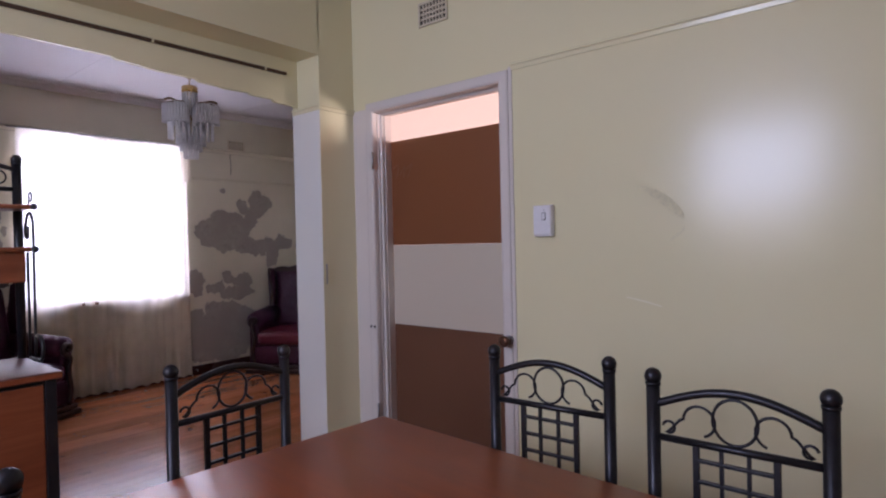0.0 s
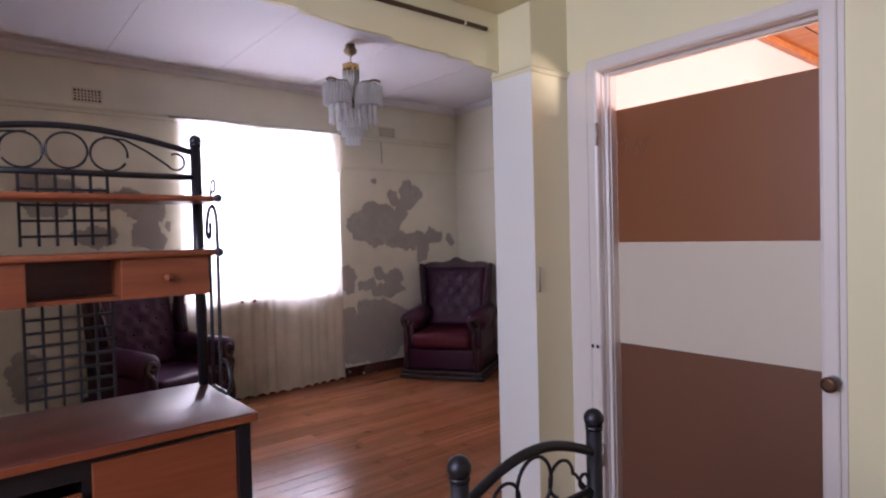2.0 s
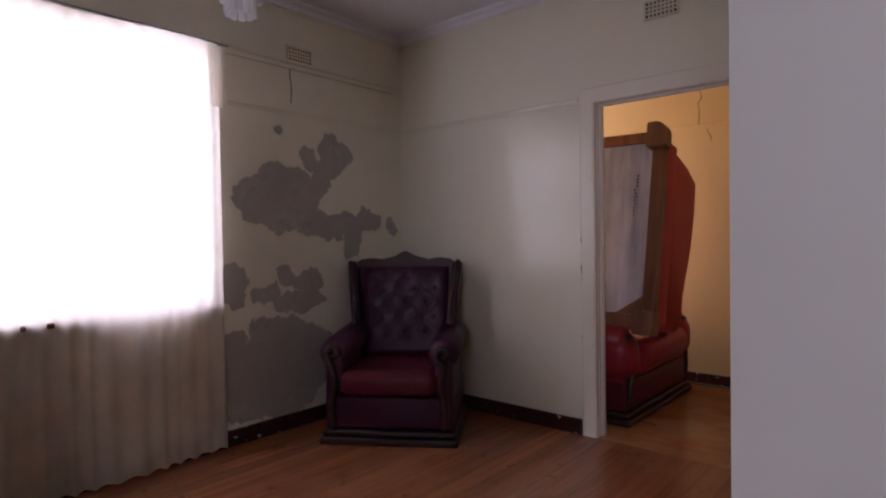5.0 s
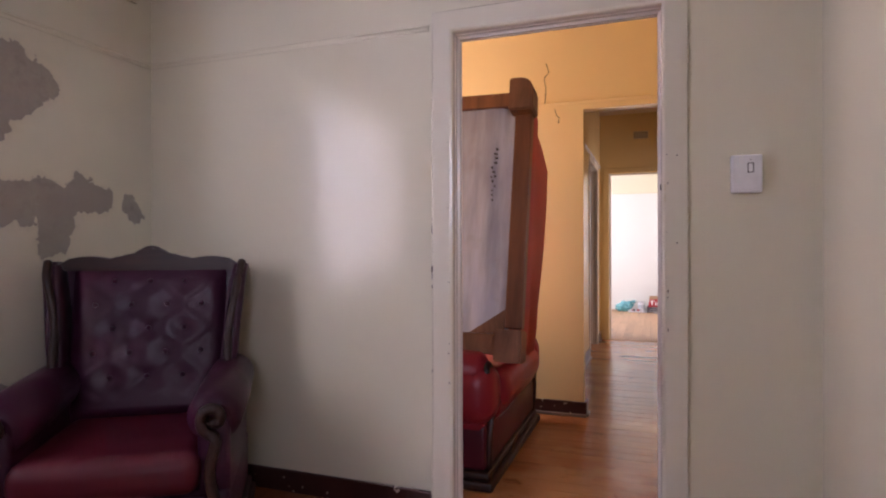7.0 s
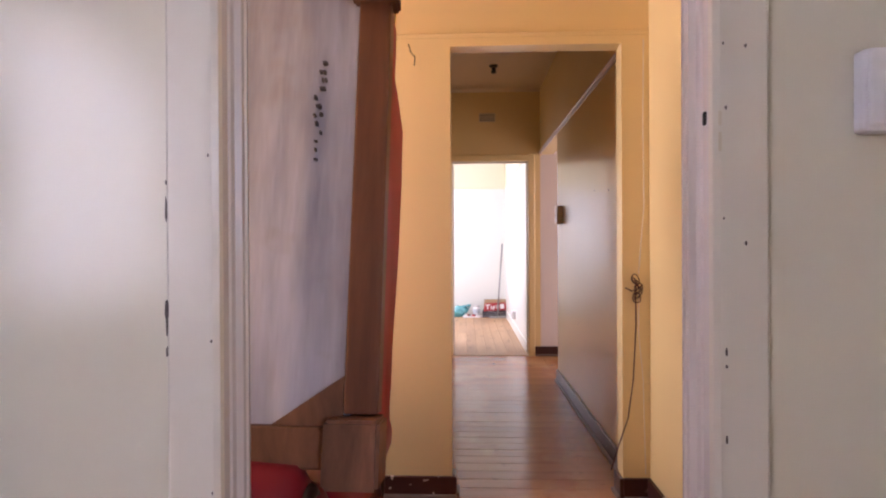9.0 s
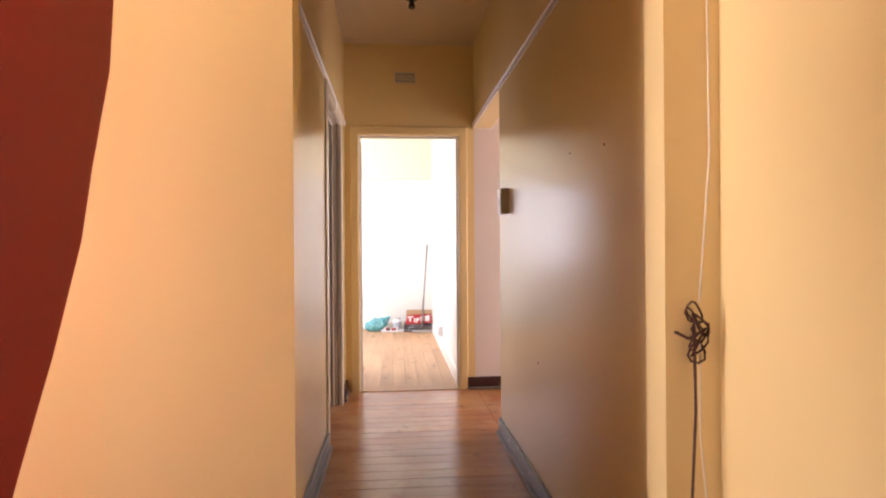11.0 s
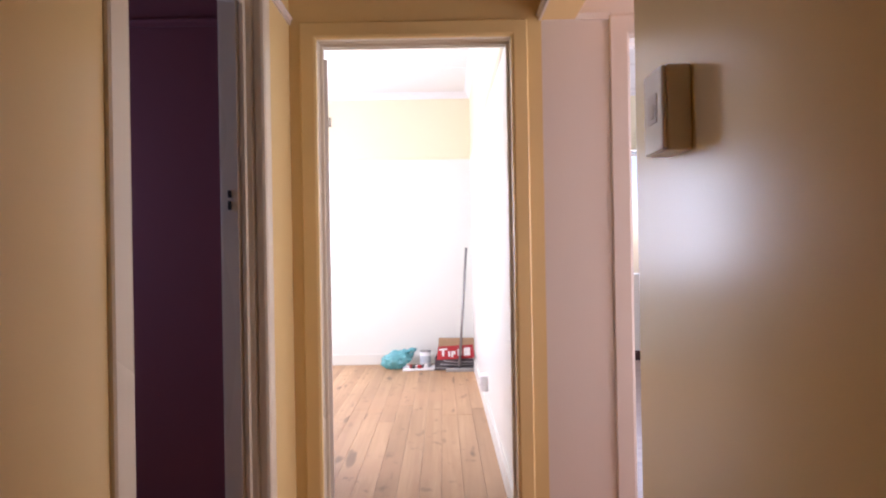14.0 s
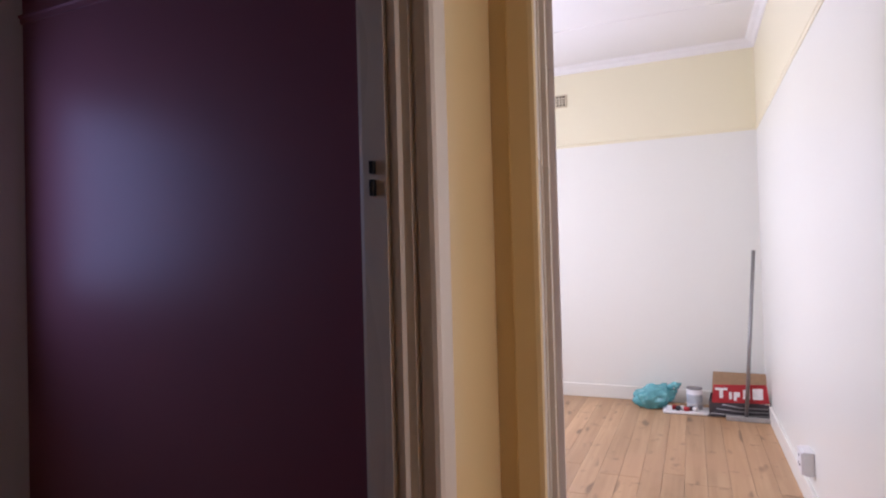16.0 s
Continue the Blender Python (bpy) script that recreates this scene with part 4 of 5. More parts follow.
wall_scuff([(-1.075, 1.57), (-1.02, 1.568), (-0.96, 1.54), (-0.91, 1.49), (-0.877, 1.445), (-0.88, 1.425), (-0.91, 1.44), (-0.96, 1.485), (-1.02, 1.535)], M_SCUFF, "pale brown scuff in the yellow dining room plaster")
wall_scuff([(-0.878, 1.40), (-0.872, 1.385), (-0.905, 1.352), (-0.94, 1.33), (-0.935, 1.342), (-0.905, 1.37)], M_SCUFF, "pale brown scuff in the yellow dining room plaster")
wall_scuff([(-1.118, 1.106), (-1.04, 1.092), (-0.968, 1.073), (-0.97, 1.068), (-1.04, 1.085), (-1.118, 1.101)], M_BED_UP, "thin white scratch in the yellow dining room plaster")

# ---- dining set ----
def arc(cx, cz, r, a0, a1, n=14, squash=1.0):
    return [(cx + r * math.cos(radians(a0 + (a1 - a0) * k / n)), cz + squash * r * math.sin(radians(a0 + (a1 - a0) * k / n))) for k in range(n + 1)]


def scroll_side(s, w, lo, hi):
    """One S-shaped scroll between the middle ring and a post, in (x, z); s: the side."""
    mid, r = (lo + hi) / 2, (hi - lo) * 0.40
    x1 = s * w * 0.42
    big = arc(x1 * 0.98, mid, r, -70, 180, 16) if s > 0 else arc(x1 * 0.98, mid, r, 250, 0, 16)
    big = [(x, z) for x, z in big]
    tail_x, tail_z, tr = s * w * 0.80, lo + (hi - lo) * 0.22, (hi - lo) * 0.16
    tail = arc(tail_x, tail_z, tr, -120, 170, 10) if s < 0 else arc(tail_x, tail_z, tr, 300, 10, 10)
    curl = arc(x1, mid, r, 250 if s > 0 else -70, 0 if s > 0 else 180, 16)
    join = [(curl[-1][0] + (tail[0][0] - curl[-1][0]) * k / 6, curl[-1][1] + (tail[0][1] - curl[-1][1]) * (3 * (k / 6) ** 2 - 2 * (k / 6) ** 3)) for k in range(1, 6)]
    return curl + join + tail


def dining_chair(m, label):
    """Tubular metal chair; faces -y, its back in the plane y = 0."""
    th = thing("dining_chair", m, label, "chair", "chairs round the dining table")
    w, top = 0.185, 0.992
    for s in (-1, 1):
        p = part("leg", tube(bmesh.new(), [(s * w, 0.05, 0), (s * w, 0.0, 0.45), (s * w, 0, top)], 0.0165, 12), M_IRON, th, "rear post of gunmetal tube")
        part("finial", ball(tube(bmesh.new(), [(s * w, 0, top - 0.004), (s * w, 0, top + 0.004)], 0.0185, 12), (s * w, 0, top + 0.018), 0.021), M_IRON, p)
        part("leg", tube(bmesh.new(), [(s * w, -0.40, 0), (s * w, -0.38, 0.43)], 0.014, 10), M_IRON, th)
        part("stretcher", tube(bmesh.new(), [(s * w, -0.385, 0.42), (s * w, -0.005, 0.42)], 0.010, 8), M_IRON, th)
    part("top_rail", tube(bmesh.new(), [(-w + 2 * w * k / 16, 0, 0.939 + 0.052 * math.sin(math.pi * k / 16)) for k in range(17)], 0.010, 8), M_IRON, th)
    part("lower_rail", tube(bmesh.new(), [(-w, 0, 0.862), (w, 0, 0.862)], 0.009, 8), M_IRON, th)
    part("ring", tube(bmesh.new(), [(0.9 * x, 0, z) for x, z in arc(0, 0.925, 0.053, 0, 360, 24)], 0.0038, 6), M_IRON, th)
    for s in (-1, 1):
        part("scroll", tube(bmesh.new(), [(x, 0, z) for x, z in scroll_side(s, w, 0.870, 0.959)], 0.0035, 6), M_IRON, th)
    for k, x in enumerate((-0.085, -0.029, 0.029, 0.085)):
        part("lattice_bar", one_box(x - (0.007 if k in (0, 3) else 0.004), x + (0.007 if k in (0, 3) else 0.004), -0.006, 0.006, 0.47, 0.857, 0.001), M_IRON, th)
    for k in range(7):
        z = 0.822 - 0.05 * k
        part("lattice_bar", one_box(-0.085, 0.085, -0.0065, 0.0065, z - 0.004, z + 0.004, 0.001), M_IRON, th)
    part("seat", rounded(-0.20, 0.20, -0.41, 0.0, 0.43, 0.475, 0.018, 3), plain("chair_seat", (0.05, 0.03, 0.025), 0.5), th, "dark padded seat")
    return th


CH = "gunmetal tubular chair with scrolled lattice back"
dining_chair(pose(-1.765, 0.92, 0, 0, 0, 90), CH + ", at the table end")
dining_chair(pose(-1.003, 1.485, 0, 0, 0, 2.5), CH + ", by the yellow wall")
dining_chair(pose(-0.487, 1.42, 0, 0, 0, 0), CH + ", by the yellow wall")
dining_chair(pose(-1.03, 0.215, 0, 0, 0, 175), CH + ", pushed to the table")

tab = thing("dining_table", pose(-1.62, 1.405, 0, 0, 0, -4.0), "cherry-red laminate dining table with rounded corners", "table")
part("tabletop", rounded(0, 1.45, -0.86, 0, 0.720, 0.750, 0.008, 2), M_TABLE, tab)
part("apron", one_box(0.08, 1.37, -0.80, -0.06, 0.65, 0.7195, 0.004), M_CHERRY, tab)
for x in (0.10, 1.35):
    for y in (-0.10, -0.76):
        part("leg", tube(bmesh.new(), [(x, y, 0), (x, y, 0.72)], 0.028, 12), M_IRON, tab)


# ---- hutch desk ----
def hutch():
    """Cherry laminate sideboard with an iron-framed hutch; front faces +x, standing along y."""
    th = thing("hutch_cabinet", pose(0, 0, 0), "cherry laminate cabinet with a scrolled black iron hutch, shelves and drawers", "cabinet")
    ya, yb, xf, xb, top = -0.06, 0.757, -2.69, -3.19, 0.895
    part("worktop", rounded(xb, xf, ya, yb, top - 0.028, top, 0.007, 2), M_DARKCHERRY, th)
    part("edge_band", one_box(xf - 0.0005, xf + 0.002, ya + 0.008, yb - 0.008, top - 0.024, top - 0.004), M_CHERRY, th, "paler cherry edge")
    for x in (xf - 0.035, xb + 0.03):
        for y in (ya + 0.04, yb - 0.04):
            part("corner_post", one_box(x - 0.02, x + 0.02, y - 0.02, y + 0.02, 0, top - 0.029, 0.003), M_BLACK, th)
    part("apron", one_box(xf - 0.045, xf - 0.03, ya + 0.061, yb - 0.061, top - 0.085, top - 0.029), M_BLACK, th, "black recessed rail")
    part("side_panel", one_box(xb + 0.052, xf - 0.057, yb - 0.05, yb - 0.032, 0.05, top - 0.03), M_CHERRY, th)
    part("side_panel", one_box(xb + 0.052, xf - 0.057, ya + 0.032, ya + 0.05, 0.05, top - 0.03), M_CHERRY, th)
    part("back_panel", one_box(xb + 0.02, xb + 0.028, ya + 0.061, yb - 0.061, 0.05, top - 0.03), M_DARKCHERRY, th)
    part("floor_panel", one_box(xb + 0.03, xf - 0.05, ya + 0.061, yb - 0.061, 0.05, 0.068), M_CHERRY, th)
    d1 = part("door", one_box(xf - 0.036, xf - 0.018, 0.335, yb - 0.062, 0.07, top - 0.045, 0.003), M_CHERRY, th)
    part("handle", ball(bmesh.new(), (xf - 0.008, 0.37, 0.5), 0.013), M_CHERRY, d1)
    part("divider", one_box(xb + 0.03, xf - 0.04, 0.315, 0.333, 0.069, top - 0.03), M_BLACK, th)
    d2 = part("drawer", one_box(xf - 0.036, xf - 0.018, ya + 0.065, 0.312, 0.50, top - 0.115, 0.003), M_CHERRY, th)
    part("handle", ball(bmesh.new(), (xf - 0.008, 0.13, 0.63), 0.013), M_CHERRY, d2)
    part("door", one_box(xf - 0.036, xf - 0.018, ya + 0.065, 0.312, 0.07, 0.49, 0.003), M_CHERRY, th)
    # hutch
    xp, pa, pb = -3.15, -0.02, 0.742
    for y in (pa, pb):
        p = part("post", tube(bmesh.new(), [(xp, y, top), (xp, y, 1.735)], 0.0175, 12), M_BLACK, th)
        part("finial", ball(tube(bmesh.new(), [(xp, y, 1.730), (xp, y, 1.740)], 0.019, 12), (xp, y, 1.750), 0.021), M_BLACK, p)
    cy, hw = (pa + pb) / 2, (pb - pa) / 2
    part("top_rail", tube(bmesh.new(), [(xp, cy - hw + 2 * hw * k / 20, 1.705 + 0.06 * math.sin(math.pi * k / 20)) for k in range(21)], 0.010, 8), M_BLACK, th)
    part("lower_rail", tube(bmesh.new(), [(xp, pa, 1.622), (xp, pb, 1.622)], 0.010, 8), M_BLACK, th)
    part("ring", tube(bmesh.new(), [(xp, cy + y, z) for y, z in arc(0, 1.690, 0.055, 0, 360, 24)], 0.004, 6), M_BLACK, th)
    for s in (-1, 1):
        part("scroll", tube(bmesh.new(), [(xp, cy + s * y, z) for y, z in arc(0.115, 1.685, 0.053, 330, -10, 22)], 0.004, 6), M_BLACK, th)
        part("scroll", tube(bmesh.new(), [(xp, cy + s * y, z) for y, z in [(0.10, 1.740), (0.16, 1.735), (0.22, 1.705), (0.28, 1.665)] + arc(0.315, 1.672, 0.028, 215, 480, 14)], 0.004, 6), M_BLACK, th)
    for zl, zh, n in ((1.395, 1.615, 4), (top + 0.01, 1.215, 7)):
        for k in range(6):
            y = 0.235 + 0.0464 * k
            part("lattice_bar", one_box(xp - 0.005, xp + 0.005, y - 0.004, y + 0.004, zl, zh), M_BLACK, th)
        for k in range(n):
            z = zl + 0.03 + (zh - zl - 0.03) * k / n
            part("lattice_bar", one_box(xp - 0.0055, xp + 0.0055, 0.235, 0.467, z - 0.004, z + 0.004), M_BLACK, th)
    part("shelf", rounded(xp - 0.02, -2.965, pa - 0.01, pb + 0.012, 1.528, 1.546, 0.005, 2), M_CHERRY, th, "narrow upper shelf")
    part("shelf", rounded(xp - 0.06, -2.960, pa - 0.01, pb + 0.012, 1.352, 1.372, 0.005, 2), M_CHERRY, th, "deeper middle shelf")
    for a, b in ((pa + 0.02, 0.235), (0.465, pb - 0.02)):
        d = part("drawer", one_box(-3.145, -2.980, a, b, 1.228, 1.352, 0.003), M_CHERRY, th)
        part("handle", ball(bmesh.new(), (-2.970, (a + b) / 2, 1.288), 0.012), M_CHERRY, d, "round wooden knob")
    part("cubby_back", one_box(-3.145, -3.135, 0.2351, 0.4649, 1.228, 1.352), M_DARKCHERRY, th)
    part("cubby_floor", one_box(-3.135, -2.995, 0.2351, 0.4649, 1.228, 1.240), M_CHERRY, th)
    # side brackets
    for y in (pb + 0.005, pa - 0.005):
        for z in (1.362, 1.537):
            part("shelf_pin", ball(tube(bmesh.new(), [(xp, y, z), (-2.965, y, z)], 0.007, 8), (-2.950, y, z), 0.014), M_BLACK, th)
        part("side_rod", tube(bmesh.new(), [(-3.055, y, top + 0.005), (-3.050, y, 1.350)], 0.0055, 8), M_BLACK, th)
        hoop = [(-2.980, top + 0.03), (-2.975, 1.150), (-2.970, 1.430), (-2.980, 1.490), (-3.005, 1.515), (-3.040, 1.505), (-3.065, 1.470), (-3.075, 1.440), (-3.065, 1.415), (-3.045, 1.410), (-3.035, 1.430), (-3.035, 1.460)]
        part("side_rod", tube(bmesh.new(), smooth([(x, y, z) for x, z in hoop], 3), 0.0055, 8), M_BLACK, th)
        part("scroll", tube(bmesh.new(), [(x, y, z) for x, z in [(-3.055, top + 0.012), (-2.995, top + 0.008)] + arc(-2.940, top + 0.062, 0.053, 250, 470, 14)], 0.007, 8), M_BLACK, th)
        part("scroll", tube(bmesh.new(), [(x, y, z) for x, z in arc(-2.995, 1.580, 0.02, -120, 200, 12) + [(-3.020, 1.550)]], 0.0035, 6), M_BLACK, th)
    return th


hutch()


# ---- armchairs ----
def tufted(w, z0, z1, y0, y1, r=0.03):
    """A deep-buttoned back: cushions swelling between a diamond grid of buttons."""
    bm = bmesh.new()
    nx, nz = 48, 48
    rows = []
    pts = []
    for j in range(5):
        n = 4 if j % 2 else 3
        for i in range(n):
            pts.append(((i - (n - 1) / 2) * w * 0.46, z0 + (z1 - z0) * (0.28 + 0.15 * j)))
    for j in range(nz + 1):
        v = j / nz
        row = []
        for i in range(nx + 1):
            u = i / nx * 2 - 1
            x, z = u * w, z0 + (z1 - z0) * v
            d = min((math.hypot((x - px), (z - pz)) for px, pz in pts))
            swell = 0.015 * min(1, d / 0.075) ** 0.8
            a, b = (x / (w * 0.46)), ((z - z0) / (z1 - z0) - 0.28) / 0.15
            crease = min(abs(math.sin(math.pi * (a + b) / 2 + 0.0)), abs(math.sin(math.pi * (a - b) / 2)))
            if 0.16 < v < 0.95:
                swell -= 0.005 * (1 - min(1, crease * 3.5))
            edge = (1 - u ** 8) * min(1, v * 12, (1 - v) * 9)
            y = y0 + (y1 - y0) * v - (0.03 + swell) * edge
            row.append(bm.verts.new((x, y, z)))
        rows.append(row)
    for j in range(nz):
        for i in range(nx):
            bm.faces.new((rows[j][i], rows[j][i + 1], rows[j + 1][i + 1], rows[j + 1][i])).smooth = True
    return bm, pts


def armchair(m, label, hide, seat_hide, high_back=True, w=0.425, depth=0.74):
    """Buttoned wing armchair on a dark moulded plinth; faces -y with its front at y = 0."""
    th = thing("armchair", m, label, "armchair", "leather armchairs")
    part("plinth", rounded(-w, w, -0.02, depth, 0, 0.045, 0.012, 3), M_MAHOG, th)
    part("plinth_moulding", rounded(-w + 0.015, w - 0.015, 0.0, depth - 0.015, 0.045, 0.085, 0.014, 3), M_MAHOG, th)
    part("body", rounded(-w + 0.03, w - 0.03, 0.02, depth - 0.03, 0.086, 0.30, 0.02, 3), hide if high_back else M_SEAT_LEATHER, th)
    part("front_apron", rounded(-w + 0.10, w - 0.10, 0.006, 0.05, 0.10, 0.29, 0.014, 3), hide if high_back else M_SEAT_LEATHER, th)
    part("seat_cushion", rounded(-w + 0.125, w - 0.125, -0.02, depth - 0.16, 0.29, 0.445, 0.06, 6), seat_hide, th)
    for s in (-1, 1):
        x = s * (w - 0.085)
        a = part("arm", tube(bmesh.new(), [(x, 0.035, 0.545), (x, 0.06, 0.55), (x, 0.3, 0.565), (x, depth - 0.14, 0.59)], [0.060, 0.094, 0.098, 0.09], 24), hide, th)
        part("arm_side", rounded(min(x - 0.055, x + 0.055), max(x - 0.055, x + 0.055), 0.03, depth - 0.10, 0.26, 0.55, 0.018, 3), hide, a)
        scroll = [(x + 0.05 * math.cos(t) * (1 - 0.07 * k), 0.022 - 0.002 * (k % 2), 0.548 + 0.055 * math.sin(t) * (1 - 0.07 * k)) for k, t in enumerate([math.pi * 1.4 - j * 0.55 for j in range(14)])]
        part("arm_scroll", tube(bmesh.new(), smooth([(x + s * 0.0, 0.02, 0.09), (x + s * 0.014, 0.012, 0.22), (x - s * 0.012, 0.006, 0.36), (x + s * 0.01, 0.006, 0.47)] + scroll, 3), 0.020, 10), M_MAHOG, a, "carved mahogany scroll")
    if not high_back:
        for s in (-1, 1):
            part("arm_cushion", rounded(s * (w - 0.1) - 0.125, s * (w - 0.1) + 0.125, -0.03, depth - 0.12, 0.29, 0.605, 0.115, 6), hide, th, "bulging red leather arm cushion")
        part("seat_roll", rounded(-w + 0.16, w - 0.16, -0.06, 0.30, 0.33, 0.54, 0.095, 6), seat_hide, th, "bulging red leather seat roll")
        part("backrest", rounded(-w + 0.06, w - 0.06, depth - 0.17, depth - 0.02, 0.28, 0.80, 0.06, 5), hide, th)
        return th
    bw = w - 0.12
    bm, pts = tufted(bw, 0.42, 1.085, depth - 0.20, depth - 0.085)
    bk = part("backrest", bm, hide, th)
    for px, pz in pts:
        y = depth - 0.20 + 0.115 * (pz - 0.42) / 0.665 - 0.033
        part("button", ball(bmesh.new(), (px, y, pz), 0.011), hide, bk)
    part("back_shell", extrude([(-bw - 0.03, 0.1), (bw + 0.03, 0.1), (bw + 0.045, 0.9), (bw + 0.05, 1.08), (-bw - 0.05, 1.08), (-bw - 0.045, 0.9)], 0.07,
                               lambda a, b, d: (a, depth - 0.145 + d + 0.075 * (b - 0.1), b)), hide, bk)
    for s in (-1, 1):
        prof = [(depth - 0.10, 0.56), (depth - 0.25, 0.57), (depth - 0.265, 0.66), (depth - 0.225, 0.80), (depth - 0.20, 0.92), (depth - 0.205, 1.02), (depth - 0.16, 1.09), (depth - 0.06, 1.09), (depth - 0.05, 0.8)]
        bmw = extrude(prof, 0.055, lambda a, b, d: (s * (bw - 0.005 + d + 0.05 * max(0, (b - 0.8) / 0.3)), a, b))
        bmesh.ops.bevel(bmw, geom=list(bmw.edges), offset=0.014, segments=3, affect="EDGES")
        for f in bmw.faces:
            f.smooth = True
        wg = part("wing", bmw, hide, th)
        edge = [(s * (bw + 0.028 + 0.05 * max(0, (b - 0.8) / 0.3)), a - 0.004, b) for a, b in prof[1:7]]
        part("wing_moulding", tube(bmesh.new(), smooth(edge), 0.0165, 10), M_MAHOG, wg, "carved mahogany edge")
    top = [(-bw - 0.06, 1.05), (bw + 0.06, 1.05)]
    for k in range(33):
        u = 1 - 2 * k / 32
        top.append(((bw + 0.06) * u, 1.105 + 0.009 * math.cos(math.pi * 3 * u) * (1 - abs(u) * 0.3) + 0.045 * math.exp(-(u / 0.22) ** 2) - 0.03 * max(0, abs(u) - 0.9) / 0.1))
    cr = extrude(top, 0.05, lambda a, b, d: (a, depth - 0.125 + d, b))
    bmesh.ops.bevel(cr, geom=[e for e in cr.edges if abs(e.verts[0].co.y - e.verts[1].co.y) < 1e-6], offset=0.01, segments=2, affect="EDGES")
    part("crest_rail", cr, M_MAHOG, th, "carved mahogany crest rail")
    return th


armchair(pose(-5.353, 3.60, 0, 0, 0, 33.5), "oxblood leather wing armchair with buttoned back, standing in the corner", M_LEATHER, M_SEAT_LEATHER)
armchair(pose(-5.40, 1.36, 0, 0, 0, 115), "oxblood leather wing armchair with buttoned back, beside the net curtain", M_LEATHER, M_LEATHER)
armchair(pose(-4.36, 5.39, 0, 0, 0, 90), "worn red leather armchair in the hall under an upended sofa", M_RED_LEATHER, M_RED_LEATHER, False, 0.61, 0.92)


# ---- upended sofa in the hall ----
def upended_sofa():
    v = Vector((0.03, 0.165, 1.0)).normalized()
    u = Vector((-1, 0, 0))
    w = u.cross(v).normalized()
    if w.y < 0:
        w = -w
    m = Matrix.Translation((-4.225, 4.865, 0.60)) @ Matrix((u, w, v)).transposed().to_4x4()
    th = thing("upended_sofa", m, "upended red leather sofa showing stained lining and wooden frame", "sofa")
    part("side_rail", one_box(0.0, 0.085, 0.0, 0.07, 0.16, 1.30, 0.006), M_RAWWOOD, th)
    part("end_rail", one_box(0.0851, 0.72, 0.0, 0.06, 1.285, 1.36, 0.006), M_RAWWOOD, th)
    part("end_rail", one_box(0.0851, 0.72, 0.0, 0.06, 0.03, 0.13, 0.006), M_LEG, th)
    part("side_rail", one_box(0.7201, 0.79, 0.0, 0.07, 0.03, 1.36, 0.006), M_RAWWOOD, th)
    for a, b in ((0.0, 0.155), (1.235, 1.405)):
        lg = extrude([(-0.015, a), (0.115, a), (0.115, b), (-0.015, b)] if a == 0 else [(-0.02, a), (0.105, a), (0.105, b), (0.04, b), (0.005, b - 0.015), (-0.015, b - 0.05)], 0.14, lambda p, q, d: (p, -0.075 + d, q))
        bmesh.ops.bevel(lg, geom=list(lg.edges), offset=0.008, segments=2, affect="EDGES")
        part("leg", lg, M_LEG, th, "scuffed wooden block foot")
    part("brace", extrude([(0.086, 0.131), (0.26, 0.131), (0.086, 0.25)], 0.05, lambda p, q, d: (p, 0.004 + d, q)), M_LEG, th)
    bm = bmesh.new()
    grid = [[bm.verts.new((0.07 + 0.66 * i / 30, 0.022 + 0.020 * (noise.noise((i * 0.33, j * 0.05, 1.7)) + 0.6 * noise.noise((i * 0.8, j * 0.12, 5.1))) * math.sin(math.pi * min(1, i / 12)) , 0.08 + 1.25 * j / 50)) for i in range(31)] for j in range(51)]
    for j in range(50):
        for i in range(30):
            bm.faces.new((grid[j][i], grid[j][i + 1], grid[j + 1][i + 1], grid[j + 1][i])).smooth = True
    part("lining", bm, M_LINING, th, "stained grey-white lining cloth")
    r = random.Random(8)
    for k in range(12):
        z = 1.06 - 0.024 * k
        for n in range(2 if k < 8 else 1):
            a = 0.172 + 0.0012 * k + r.uniform(-0.010, 0.014)
            part("stencil_mark", one_box(a, a + r.uniform(0.003, 0.009), -0.003, 0.012, z + r.uniform(-0.004, 0.0), z + r.uniform(0.002, 0.006)), M_CHAR, th)
    part("body", rounded(0.02, 0.76, 0.0705, 0.30, 0.06, 1.33, 0.03, 3), M_SOFA_LEATHER, th)
    back = [(0.071, 0.03), (0.071, 1.30), (0.30, 1.295), (0.44, 1.285), (0.62, 1.25), (0.84, 1.19), (0.815, 1.08), (0.805, 0.944), (0.825, 0.80), (0.815, 0.692), (0.76, 0.56), (0.72, 0.438), (0.70, 0.30), (0.66, 0.196), (0.645, 0.03)]
    bb = extrude(back, 0.13, lambda p, q, d: (0.055 + d, p, q))
    bmesh.ops.bevel(bb, geom=list(bb.edges), offset=0.02, segments=3, affect="EDGES")
    for f in bb.faces:
        f.smooth = True
    part("backrest", bb, M_SOFA_LEATHER, th)
    return th


upended_sofa()


